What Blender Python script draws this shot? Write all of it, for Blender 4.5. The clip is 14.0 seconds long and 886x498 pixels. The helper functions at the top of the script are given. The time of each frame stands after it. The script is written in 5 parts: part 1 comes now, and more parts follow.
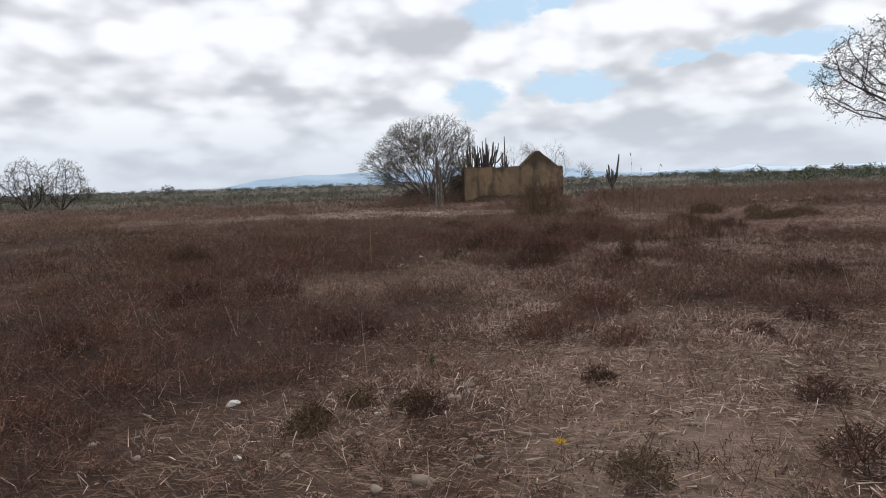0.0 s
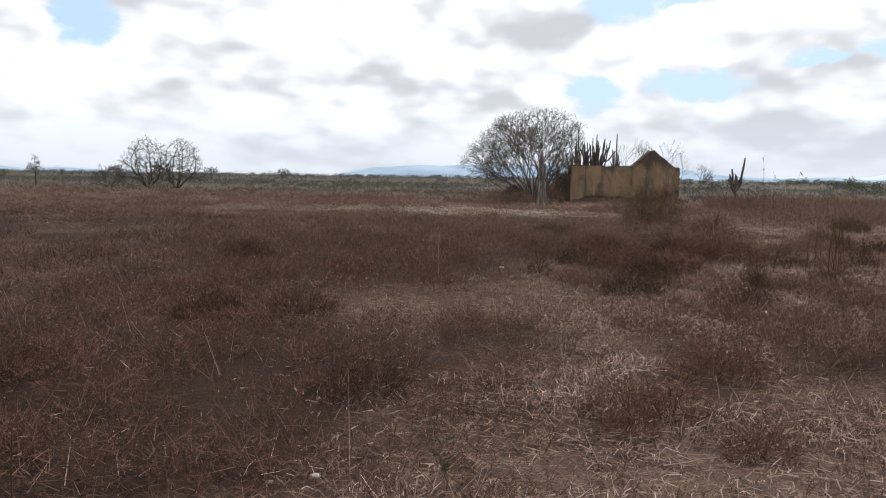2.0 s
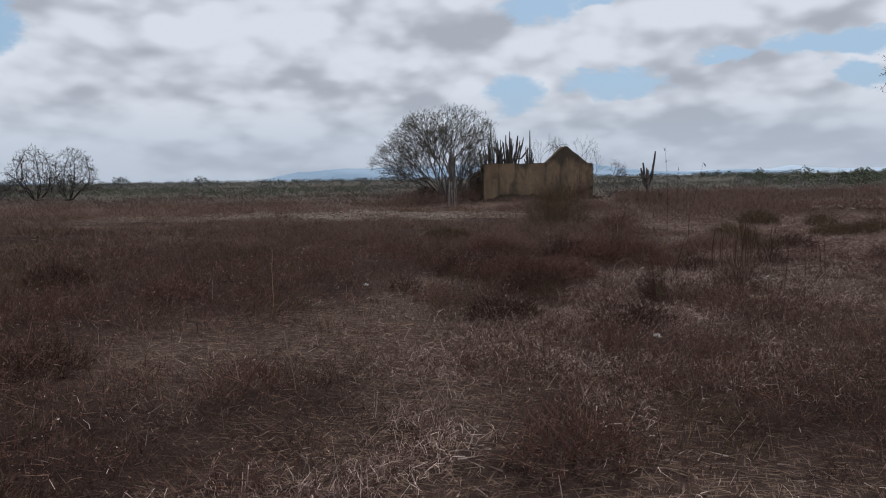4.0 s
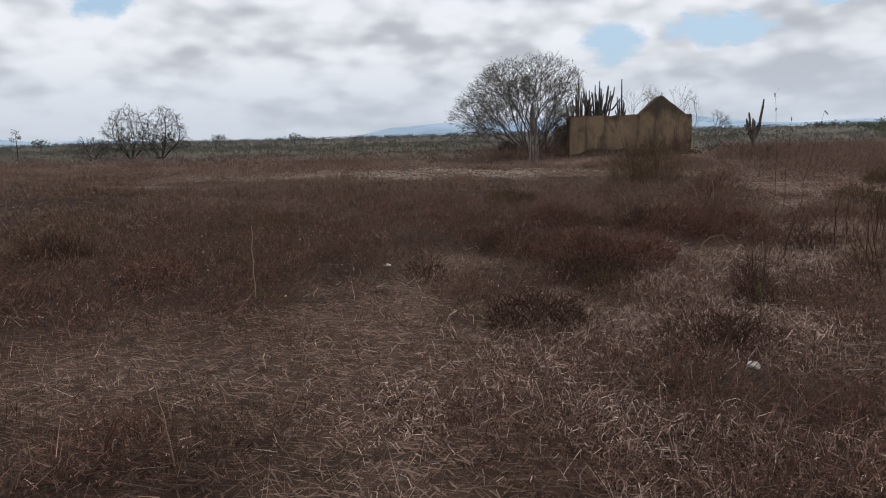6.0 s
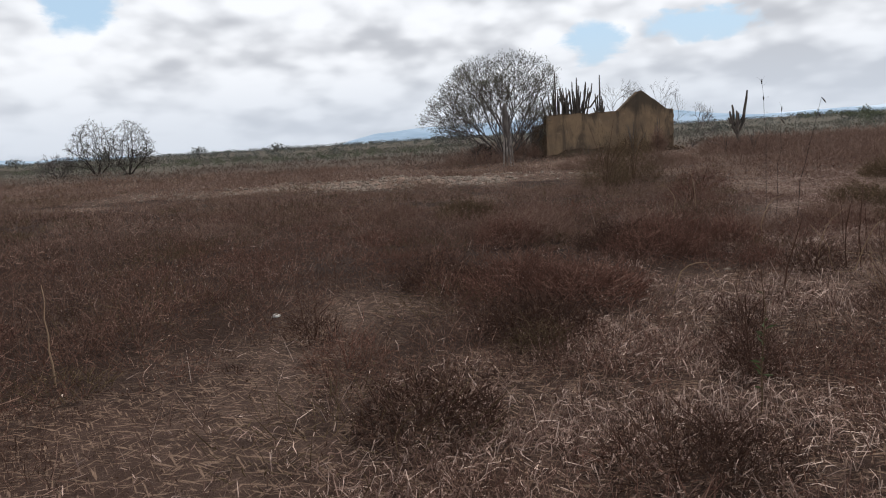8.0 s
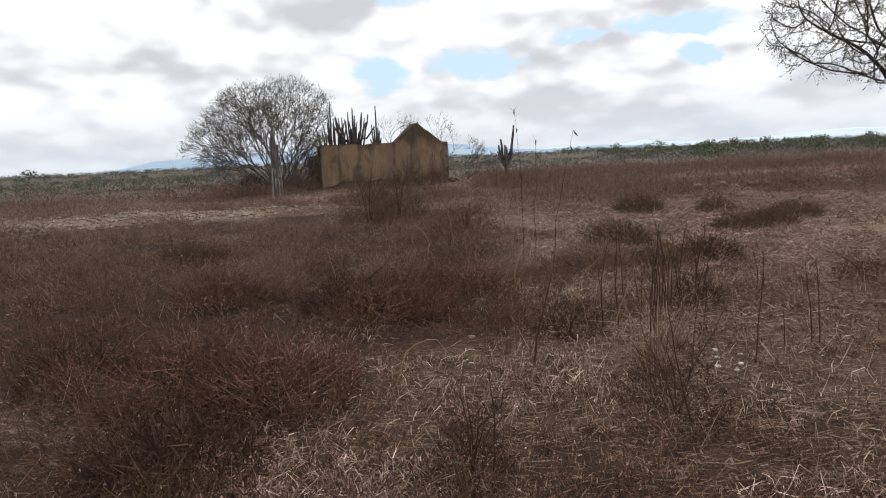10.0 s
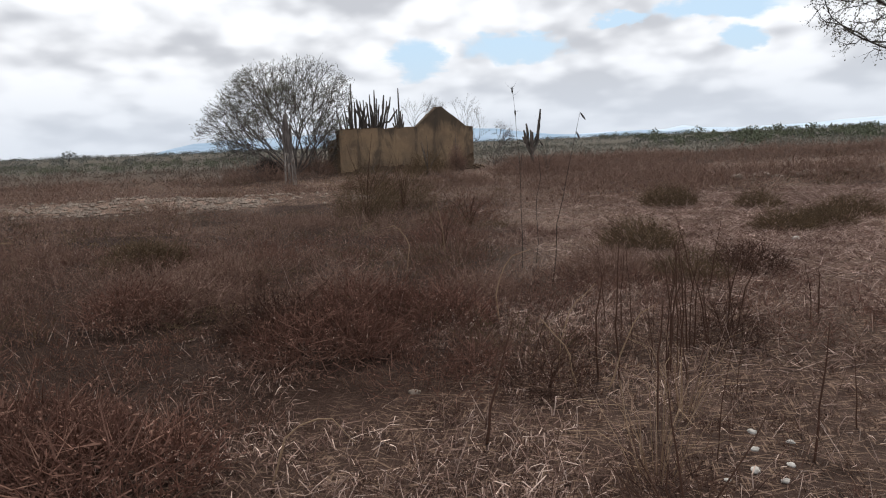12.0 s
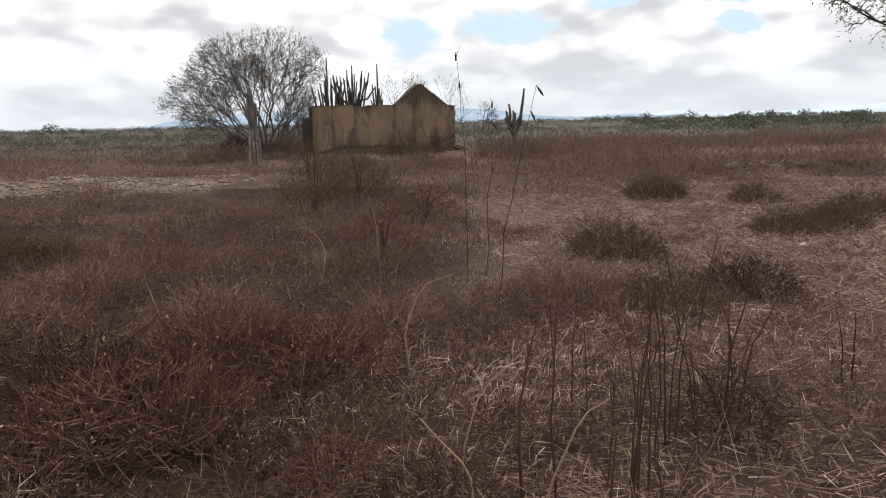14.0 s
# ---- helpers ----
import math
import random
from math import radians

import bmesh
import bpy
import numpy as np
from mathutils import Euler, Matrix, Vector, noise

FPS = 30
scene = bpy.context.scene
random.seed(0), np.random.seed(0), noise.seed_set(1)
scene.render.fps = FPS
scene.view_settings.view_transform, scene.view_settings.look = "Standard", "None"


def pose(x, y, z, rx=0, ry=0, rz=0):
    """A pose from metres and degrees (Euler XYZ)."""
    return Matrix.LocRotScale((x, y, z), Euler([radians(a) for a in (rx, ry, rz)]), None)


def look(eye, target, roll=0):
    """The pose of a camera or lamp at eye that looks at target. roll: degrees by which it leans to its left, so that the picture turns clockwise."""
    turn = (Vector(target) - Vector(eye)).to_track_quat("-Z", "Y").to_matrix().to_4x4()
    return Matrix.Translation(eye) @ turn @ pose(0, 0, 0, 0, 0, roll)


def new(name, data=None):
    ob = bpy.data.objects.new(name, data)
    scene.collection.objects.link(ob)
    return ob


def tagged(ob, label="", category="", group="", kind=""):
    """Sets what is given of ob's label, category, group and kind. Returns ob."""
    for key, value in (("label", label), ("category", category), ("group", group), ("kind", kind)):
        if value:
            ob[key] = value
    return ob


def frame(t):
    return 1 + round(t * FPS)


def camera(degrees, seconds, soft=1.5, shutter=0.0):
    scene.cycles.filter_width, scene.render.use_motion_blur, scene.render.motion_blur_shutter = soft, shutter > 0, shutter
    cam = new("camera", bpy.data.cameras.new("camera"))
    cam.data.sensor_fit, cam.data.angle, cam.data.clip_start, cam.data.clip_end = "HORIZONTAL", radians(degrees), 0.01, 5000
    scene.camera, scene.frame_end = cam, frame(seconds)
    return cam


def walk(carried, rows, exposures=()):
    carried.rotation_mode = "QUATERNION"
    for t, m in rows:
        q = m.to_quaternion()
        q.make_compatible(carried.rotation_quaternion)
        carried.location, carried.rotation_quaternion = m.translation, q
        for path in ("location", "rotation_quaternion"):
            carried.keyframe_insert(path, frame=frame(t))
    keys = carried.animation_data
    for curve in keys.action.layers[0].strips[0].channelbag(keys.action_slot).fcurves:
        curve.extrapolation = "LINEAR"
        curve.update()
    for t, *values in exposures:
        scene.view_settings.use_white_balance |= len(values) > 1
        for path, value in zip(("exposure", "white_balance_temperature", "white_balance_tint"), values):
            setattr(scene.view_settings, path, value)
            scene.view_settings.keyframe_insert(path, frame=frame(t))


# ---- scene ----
cam = camera(64.4, 14.0, 1.1)

PATH = [
    (0, (-1.500, -0.482, 1.550), (-1.500, 1.510, 1.364), -1.8),
    (0.5, (-1.333, -0.046, 1.592), (-1.538, 1.926, 1.329), -2.6),
    (1, (-1.352, 0.483, 1.611), (-1.695, 2.432, 1.324), -2.3),
    (1.5, (-1.251, 1.059, 1.574), (-1.769, 2.971, 1.299), -3.7),
    (2, (-1.129, 1.631, 1.620), (-1.426, 3.598, 1.418), 1.0),
    (2.5, (-1.016, 2.198, 1.613), (-1.203, 4.174, 1.372), -0.3),
    (3, (-0.700, 2.735, 1.627), (-0.841, 4.718, 1.410), -1.4),
    (3.2, (-0.596, 2.942, 1.626), (-0.635, 4.933, 1.440), -1.2),
    (5.3, (0.219, 5.073, 1.586), (-0.080, 7.038, 1.362), -2.1),
    (5.5, (0.265, 5.299, 1.598), (-0.032, 7.263, 1.367), -3.2),
    (6, (0.336, 5.888, 1.619), (-0.024, 7.830, 1.301), -1.4),
    (6.5, (0.527, 6.371, 1.584), (-0.014, 8.284, 1.369), -2.0),
    (7, (0.589, 6.898, 1.620), (0.024, 8.809, 1.453), -1.1),
    (7.5, (0.671, 7.450, 1.601), (0.126, 9.354, 1.325), -2.2),
    (8, (0.829, 8.055, 1.629), (0.496, 10.002, 1.320), -3.5),
    (8.5, (0.956, 8.623, 1.617), (0.864, 10.596, 1.301), -2.8),
    (9, (1.271, 9.163, 1.599), (1.265, 11.142, 1.311), -3.5),
    (9.2, (1.366, 9.351, 1.595), (1.477, 11.332, 1.342), -3.6),
    (11.3, (2.060, 11.109, 1.626), (2.358, 13.067, 1.355), -2.3),
    (11.5, (2.174, 11.260, 1.607), (2.387, 13.228, 1.322), -2.3),
    (12, (2.485, 11.660, 1.612), (2.640, 13.632, 1.317), -2.2),
    (12.5, (2.670, 12.094, 1.615), (2.895, 14.061, 1.331), -0.6),
    (13, (2.866, 12.528, 1.632), (2.917, 14.516, 1.424), -1.8),
    (13.5, (3.096, 12.961, 1.637), (3.146, 14.938, 1.340), -2.4),
    (14, (3.288, 13.424, 1.603), (3.469, 15.384, 1.252), -1.1),
]
EXPOSURE = [(0, -0.06, 6400, 10), (0.5, -0.12, 6380, 10), (1, -0.08, 6420, 10), (1.5, -0.05, 6440, 10), (2, 0.16, 6500, 10), (2.5, -0.26, 6250, 10), (3, -0.61, 5900, 10), (3.2, -0.61, 5900, 10),
            (5.3, -0.32, 6250, 10), (5.5, -0.3, 6250, 10), (6, -0.26, 6330, 10), (6.5, -0.2, 6330, 10), (7, -0.06, 6380, 10), (7.5, -0.2, 6360, 10), (8, -0.08, 6430, 10), (8.5, 0.1, 6560, 10),
            (9, 0.28, 6650, 10), (9.2, 0.26, 6650, 10), (11.3, 0.0, 6480, 10), (11.5, 0.0, 6470, 10), (12, 0.02, 6480, 10), (12.5, -0.05, 6450, 10), (13, 0.08, 6540, 10), (13.5, -0.25, 6400, 10), (14, 0.19, 6720, 10)]
walk(cam, [(t, look(eye, target, roll)) for t, eye, target, roll in PATH], EXPOSURE)

SUN_POWER = 3.0
CLOUD_WHITE, CLOUD_GREY = (10.3, 10.5, 10.85), (5.9, 6.1, 6.55)
SKY_VEIL, SKY_HAZE = (5.7, 7.9, 10.0), (6.6, 7.2, 8.1)
SKY_TOP_DARK, SKY_TOP_PALE = (2.0, 2.15, 2.4), (4.2, 4.5, 4.9)
GAPS = [(3.0, 6.6, 1.9, 1.7), (10.8, 7.2, 3.8, 1.0), (25.5, 9.1, 4.5, 0.8), (27.6, 6.8, 1.6, 0.9), 
        (5.0, 13.2, 2.8, 1.2), (9.0, 13.6, 1.6, 0.8), (-35.3, 11.0, 2.2, 2.2), (-42.8, 12.2, 1.2, 0.6), (18.6, 8.8, 2.0, 0.5)]
SOIL_DARK, SOIL_MID, SOIL_RED, SOIL_PALE = (0.030, 0.0165, 0.0125), (0.066, 0.039, 0.031), (0.062, 0.030, 0.022), (0.36, 0.262, 0.215)
STRAW_PALE, FAR_GREEN = (0.40, 0.27, 0.195), (0.125, 0.117, 0.093)
OCHRE, OCHRE_DEEP, OCHRE_STAIN, OCHRE_PALE = (0.34, 0.24, 0.15), (0.235, 0.168, 0.112), (0.115, 0.090, 0.068), (0.40, 0.31, 0.215)

# ---------------------------------------------------------------- world and sun
SUN_AZ, SUN_EL = radians(18), radians(52)
world = bpy.data.worlds.new("sky")
scene.world = world
world.use_nodes = True
wn, wl = world.node_tree.nodes, world.node_tree.links
wn.clear()


def wmath(op, a, b=0.0, clamp=False):
    n = wn.new("ShaderNodeMath")
    n.operation, n.use_clamp = op, clamp
    for i, v in enumerate((a, b)):
        if isinstance(v, (int, float)):
            n.inputs[i].default_value = v
        else:
            wl.new(v, n.inputs[i])
    return n.outputs[0]


def wmix(fac, a, b):
    n = wn.new("ShaderNodeMix")
    n.data_type = "RGBA"
    for i, v in ((0, fac), (6, a), (7, b)):
        if isinstance(v, (int, float)):
            n.inputs[i].default_value = v
        elif isinstance(v, tuple):
            n.inputs[i].default_value = (*v, 1)
        else:
            wl.new(v, n.inputs[i])
    return n.outputs[2]


def wramp(v, lo, hi, smooth=True):
    n = wn.new("ShaderNodeMapRange")
    n.interpolation_type = "SMOOTHSTEP" if smooth else "LINEAR"
    wl.new(v, n.inputs[0])
    n.inputs[1].default_value, n.inputs[2].default_value = lo, hi
    return n.outputs[0]


def wnoise(vec, scale, detail, rough, warp=0.0):
    n = wn.new("ShaderNodeTexNoise")
    n.inputs["Scale"].default_value, n.inputs["Detail"].default_value = scale, detail
    n.inputs["Roughness"].default_value, n.inputs["Distortion"].default_value = rough, warp
    wl.new(vec, n.inputs["Vector"])
    return n.outputs[0]


def wcombine(x, y, z):
    n = wn.new("ShaderNodeCombineXYZ")
    for i, v in enumerate((x, y, z)):
        if isinstance(v, (int, float)):
            n.inputs[i].default_value = v
        else:
            wl.new(v, n.inputs[i])
    return n.outputs[0]


sky = wn.new("ShaderNodeTexSky")
sky.sky_type, sky.sun_disc = "NISHITA", False
sky.sun_elevation, sky.sun_rotation = SUN_EL, SUN_AZ
sky.dust_density, sky.ozone_density = 2.0, 1.5
tc = wn.new("ShaderNodeTexCoord")
sep = wn.new("ShaderNodeSeparateXYZ")
wl.new(tc.outputs["Generated"], sep.inputs[0])
dx, dy, dz = sep.outputs
up = wmath("MAXIMUM", dz, 0.0)
flat = wmath("ADD", up, 0.10)
px_, py_ = wmath("DIVIDE", dx, flat), wmath("DIVIDE", dy, flat)
plane = wcombine(px_, py_, 0.0)
az = wmath("MULTIPLY", wmath("ARCTAN2", dx, dy), 57.2958)
el = wmath("MULTIPLY", wmath("ARCSINE", dz), 57.2958)
dome_a, dome_e = wmath("MULTIPLY", az, 0.062), wmath("MULTIPLY", wmath("POWER", wmath("MAXIMUM", wmath("ADD", el, 1.0), 0.05), 0.8), 0.24)
dome = wcombine(dome_a, dome_e, 3.7)
above = wcombine(dome_a, wmath("ADD", dome_e, 0.13), 3.7)
billow = wnoise(dome, 1.7, 4.0, 0.45, 0.0)
over = wnoise(above, 1.7, 3.0, 0.45, 0.0)
broad = wnoise(plane, 0.55, 3.0, 0.5)
wisp = wnoise(dome, 6.0, 6.0, 0.6, 0.3)
# clouds: the sunlit upper edges are white, the bases below them grey
puff = wn.new("ShaderNodeTexVoronoi")
puff.feature = "SMOOTH_F1"
puff.inputs["Scale"].default_value, puff.inputs["Smoothness"].default_value, puff.inputs["Detail"].default_value = 3.6, 0.55, 1.5
wl.new(wcombine(wmath("ADD", dome_a, wmath("MULTIPLY", wisp, 0.10)), wmath("ADD", dome_e, wmath("MULTIPLY", billow, 0.15)), 1.3), puff.inputs["Vector"])
over = wmath("ADD", over, wmath("MULTIPLY", wmath("SUBTRACT", puff.outputs[0], 0.45), 0.24))
shade = wmath("ADD", wmath("SUBTRACT", over, wmath("MULTIPLY", billow, 0.55)), wmath("MULTIPLY", wmath("SUBTRACT", wisp, 0.5), 0.03))
lit = wmath("SUBTRACT", 1.0, wramp(shade, 0.22, 0.47))
cloud = wmix(lit, CLOUD_GREY, CLOUD_WHITE)
# openings in the cloud cover
gap = None
wob_a = wmath("MULTIPLY", wmath("SUBTRACT", wisp, 0.5), 4.0)
wob_b = wmath("MULTIPLY", wmath("SUBTRACT", wnoise(dome, 6.5, 4.0, 0.55), 0.5), 2.4)
for ga, ge, wa, we in GAPS:
    u = wmath("DIVIDE", wmath("ADD", wmath("SUBTRACT", az, ga), wob_a), wa)
    v = wmath("DIVIDE", wmath("ADD", wmath("SUBTRACT", el, ge), wob_b), we)
    r = wmath("ADD", wmath("MULTIPLY", u, u), wmath("MULTIPLY", v, v))
    gap = r if gap is None else wmath("MINIMUM", gap, r)
wild = wmath("MULTIPLY", wramp(broad, 0.60, 0.68), wramp(el, 16.0, 24.0))
opening = wmath("MAXIMUM", wmath("SUBTRACT", 1.0, wramp(gap, 0.45, 1.7)), wild)
blue = wmix(0.75, sky.outputs[0], SKY_VEIL)
seen = wmix(opening, cloud, blue)
# pale haze towards the horizon, heavier grey cover overhead
seen = wmix(wmath("MULTIPLY", wmath("SUBTRACT", 1.0, wramp(el, 0.0, 8.0)), 0.75), seen, SKY_HAZE)
seen = wmix(wramp(el, 16.0, 45.0), seen, wmix(wramp(broad, 0.4, 0.62), SKY_TOP_DARK, SKY_TOP_PALE))
seen = wmix(wramp(dz, -0.004, -0.03), seen, (0.6, 0.5, 0.42))
bg = wn.new("ShaderNodeBackground")
wl.new(seen, bg.inputs[0])
bg.inputs[1].default_value = 0.1
wout = wn.new("ShaderNodeOutputWorld")
wl.new(bg.outputs[0], wout.inputs[0])

sun = new("sun", bpy.data.lights.new("sun", "SUN"))
sun.data.energy, sun.data.angle, sun.data.color = SUN_POWER, radians(4), (1.0, 0.95, 0.88)
sun.matrix_world = look((0, 0, 0), (-math.sin(SUN_AZ) * math.cos(SUN_EL), -math.cos(SUN_AZ) * math.cos(SUN_EL), -math.sin(SUN_EL)))

# ---------------------------------------------------------------- materials


class Shader:
    """A node material with a few short ways to add nodes."""

    def __init__(self, name, rough=0.9, spec=0.2):
        self.mat = bpy.data.materials.new(name)
        self.mat.use_nodes = True
        self.t = self.mat.node_tree
        self.b = self.t.nodes["Principled BSDF"]
        self.b.inputs["Roughness"].default_value = rough
        self.b.inputs["Specular IOR Level"].default_value = spec

    def put(self, sock, v):
        if isinstance(v, (int, float)):
            sock.default_value = v
        elif isinstance(v, tuple):
            sock.default_value = (*v, 1) if len(v) == 3 and len(sock.default_value) == 4 else v
        else:
            self.t.links.new(v, sock)

    def coords(self):
        return self.t.nodes.new("ShaderNodeNewGeometry").outputs["Position"]

    def local(self):
        return self.t.nodes.new("ShaderNodeTexCoord").outputs["Object"]

    def island(self):
        return self.t.nodes.new("ShaderNodeNewGeometry").outputs["Random Per Island"]

    def each(self):
        return self.t.nodes.new("ShaderNodeObjectInfo").outputs["Random"]

    def attr(self, name):
        n = self.t.nodes.new("ShaderNodeAttribute")
        n.attribute_name = name
        return n.outputs["Fac"]

    def scaled(self, vec, by):
        n = self.t.nodes.new("ShaderNodeVectorMath")
        n.operation = "MULTIPLY"
        self.put(n.inputs[0], vec)
        n.inputs[1].default_value = by
        return n.outputs[0]

    def noise(self, vec, scale, detail=4.0, rough=0.6, warp=0.0):
        n = self.t.nodes.new("ShaderNodeTexNoise")
        self.put(n.inputs["Vector"], vec)
        for k, v in (("Scale", scale), ("Detail", detail), ("Roughness", rough), ("Distortion", warp)):
            n.inputs[k].default_value = v
        return n.outputs[0]

    def voronoi(self, vec, scale):
        n = self.t.nodes.new("ShaderNodeTexVoronoi")
        self.put(n.inputs["Vector"], vec)
        n.inputs["Scale"].default_value = scale
        return n.outputs[0]

    def band(self, v, lo, hi, a=0.0, b=1.0):
        n = self.t.nodes.new("ShaderNodeMapRange")
        n.interpolation_type = "SMOOTHSTEP"
        self.put(n.inputs[0], v)
        for i, q in enumerate((lo, hi, a, b)):
            n.inputs[i + 1].default_value = q
        return n.outputs[0]

    def math(self, op, a, b=0.0):
        n = self.t.nodes.new("ShaderNodeMath")
        n.operation = op
        self.put(n.inputs[0], a)
        self.put(n.inputs[1], b)
        return n.outputs[0]

    def mix(self, fac, a, b, mode="MIX"):
        n = self.t.nodes.new("ShaderNodeMix")
        n.data_type, n.blend_type = "RGBA", mode
        self.put(n.inputs[0], fac)
        self.put(n.inputs[6], a)
        self.put(n.inputs[7], b)
        return n.outputs[2]

    def color(self, v):
        self.put(self.b.inputs["Base Color"], v)
        return self

    def bump(self, height, strength, dist):
        n = self.t.nodes.new("ShaderNodeBump")
        n.inputs["Strength"].default_value, n.inputs["Distance"].default_value = strength, dist
        self.put(n.inputs["Height"], height)
        self.t.links.new(n.outputs[0], self.b.inputs["Normal"])
        return self


def soil_material():
    s = Shader("dry_soil", 0.95, 0.1)
    p = s.coords()
    fine, mid, big = s.noise(p, 38, 6, 0.7), s.noise(p, 4.5, 5, 0.6), s.noise(p, 0.35, 4, 0.55)
    straw = None
    for turn, far in ((0.2, 5.0), (1.25, 6.0), (2.3, 5.5), (2.9, 4.5)):
        m = s.t.nodes.new("ShaderNodeMapping")
        m.vector_type = "TEXTURE"
        s.put(m.inputs["Vector"], p)
        m.inputs["Rotation"].default_value = (0, 0, turn)
        m.inputs["Scale"].default_value = (1 / far, 1 / (far * 11), 0.3)
        n = s.noise(m.outputs[0], 1.0, 2, 0.5, 0.35)
        straw = n if straw is None else s.math("MAXIMUM", straw, n)
    c = s.mix(s.band(mid, 0.35, 0.65), SOIL_DARK, SOIL_MID)
    c = s.mix(s.band(big, 0.42, 0.62, 0.0, 0.5), c, SOIL_RED)
    c = s.mix(s.math("MULTIPLY", s.attr("pale"), s.band(mid, 0.25, 0.6, 0.35, 1.0)), c, SOIL_PALE)
    c = s.mix(s.math("MULTIPLY", s.attr("green"), s.band(mid, 0.3, 0.6, 0.5, 1.0)), c, FAR_GREEN)
    c = s.mix(s.band(fine, 0.3, 0.7, 0.0, 0.3), c, (0.08, 0.052, 0.038))
    # the soil is darker where the thickets stand
    c = s.mix(s.math("MULTIPLY", s.attr("thicket_soil"), s.band(fine, 0.2, 0.7, 0.95, 0.6)), c, (0.026, 0.0135, 0.0095))
    near_ = s.math("SUBTRACT", s.math("SUBTRACT", 1.0, s.attr("green")), s.math("MULTIPLY", s.attr("thicket_soil"), 0.6))
    c = s.mix(s.math("MULTIPLY", s.band(straw, 0.595, 0.68, 0.0, 0.6), s.math("MULTIPLY", near_, near_)), c, STRAW_PALE)
    s.color(c)
    return s.bump(s.math("ADD", fine, s.math("MULTIPLY", straw, 0.7)), 0.9, 0.03).mat


def strand_material(name, a, b, c, rough=0.85, through_light=0.0):
    """Dry stems: every strand takes its own tint."""
    s = Shader(name, rough, 0.2)
    r = s.island()
    p = s.coords()
    col = s.mix(s.band(r, 0.25, 0.6), a, b)
    col = s.mix(s.band(r, 0.68, 0.97), col, c)
    col = s.mix(s.band(s.noise(p, 1.1, 3, 0.6), 0.38, 0.62, 0.0, 0.45), col, a)
    s.color(col)
    if through_light:
        thin = s.t.nodes.new("ShaderNodeBsdfTranslucent")
        s.put(thin.inputs[0], col)
        both = s.t.nodes.new("ShaderNodeMixShader")
        both.inputs[0].default_value = through_light
        s.t.links.new(s.b.outputs[0], both.inputs[1])
        s.t.links.new(thin.outputs[0], both.inputs[2])
        s.t.links.new(both.outputs[0], s.t.nodes["Material Output"].inputs[0])
    return s.mat


def bark_material(name, dark, pale, scale=9.0):
    s = Shader(name, 0.95, 0.15)
    p = s.local()
    n1, n2 = s.noise(s.scaled(p, (1, 1, 0.18)), scale, 6, 0.65, 0.6), s.noise(p, 1.4, 3, 0.5)
    c = s.mix(s.band(n1, 0.36, 0.64), dark, pale)
    c = s.mix(s.band(n2, 0.45, 0.7, 0.0, 0.5), c, dark)
    return s.color(c).bump(n1, 0.8, 0.03).mat


def plaster_material():
    s = Shader("ochre_plaster", 0.92, 0.15)
    p = s.local()
    run = s.noise(s.scaled(p, (1.0, 1.0, 0.28)), 1.5, 6, 0.66, 0.9)
    blot, fine = s.noise(p, 0.8, 6, 0.62, 0.3), s.noise(p, 26, 5, 0.7)
    sep_ = s.t.nodes.new("ShaderNodeSeparateXYZ")
    s.put(sep_.inputs[0], p)
    c = s.mix(s.band(blot, 0.36, 0.62), OCHRE, OCHRE_DEEP)
    c = s.mix(s.band(run, 0.47, 0.66, 0.0, 0.8), c, OCHRE_STAIN)
    c = s.mix(s.band(s.noise(p, 1.7, 6, 0.7), 0.58, 0.7, 0.0, 0.75), c, OCHRE_PALE)
    # rain and soot have greyed the plaster along the broken top
    high = s.math("ADD", sep_.outputs[2], s.math("MULTIPLY", s.math("SUBTRACT", run, 0.5), 2.2))
    c = s.mix(s.band(high, 2.25, 3.0, 0.0, 0.85), c, (0.085, 0.070, 0.055))
    c = s.mix(s.band(fine, 0.45, 0.75, 0.0, 0.25), c, (0.13, 0.09, 0.06))
    return s.color(c).bump(s.math("ADD", fine, blot), 0.6, 0.02).mat


def adobe_material():
    s = Shader("bare_adobe", 0.95, 0.1)
    p = s.local()
    n1, n2 = s.noise(p, 5, 7, 0.7), s.noise(p, 1.2, 3, 0.5)
    c = s.mix(s.band(n1, 0.35, 0.65), (0.085, 0.058, 0.04), (0.20, 0.14, 0.095))
    c = s.mix(s.band(n2, 0.45, 0.65, 0.0, 0.6), c, (0.12, 0.095, 0.07))
    return s.color(c).bump(n1, 0.9, 0.05).mat


def stone_material(name, a, b):
    s = Shader(name, 0.85, 0.25)
    p = s.local()
    n1, n2 = s.noise(p, 26, 7, 0.7), s.noise(p, 7, 4, 0.6)
    c = s.mix(s.band(n2, 0.35, 0.65), a, b)
    c = s.mix(s.band(n1, 0.52, 0.72, 0.0, 0.7), c, (0.14, 0.11, 0.085))
    c = s.mix(s.math("MULTIPLY", s.each(), 0.35), c, (0.20, 0.16, 0.13))
    return s.color(c).bump(n1, 0.8, 0.01).mat


def cactus_material():
    s = Shader("cactus_skin", 0.7, 0.3)
    p = s.local()
    n1 = s.noise(p, 3, 5, 0.6)
    c = s.mix(s.band(n1, 0.35, 0.65), (0.075, 0.066, 0.058), (0.15, 0.122, 0.104))
    c = s.mix(s.band(s.noise(p, 14, 3, 0.6), 0.55, 0.7, 0.0, 0.6), c, (0.13, 0.11, 0.085))
    return s.color(c).bump(n1, 0.4, 0.02).mat


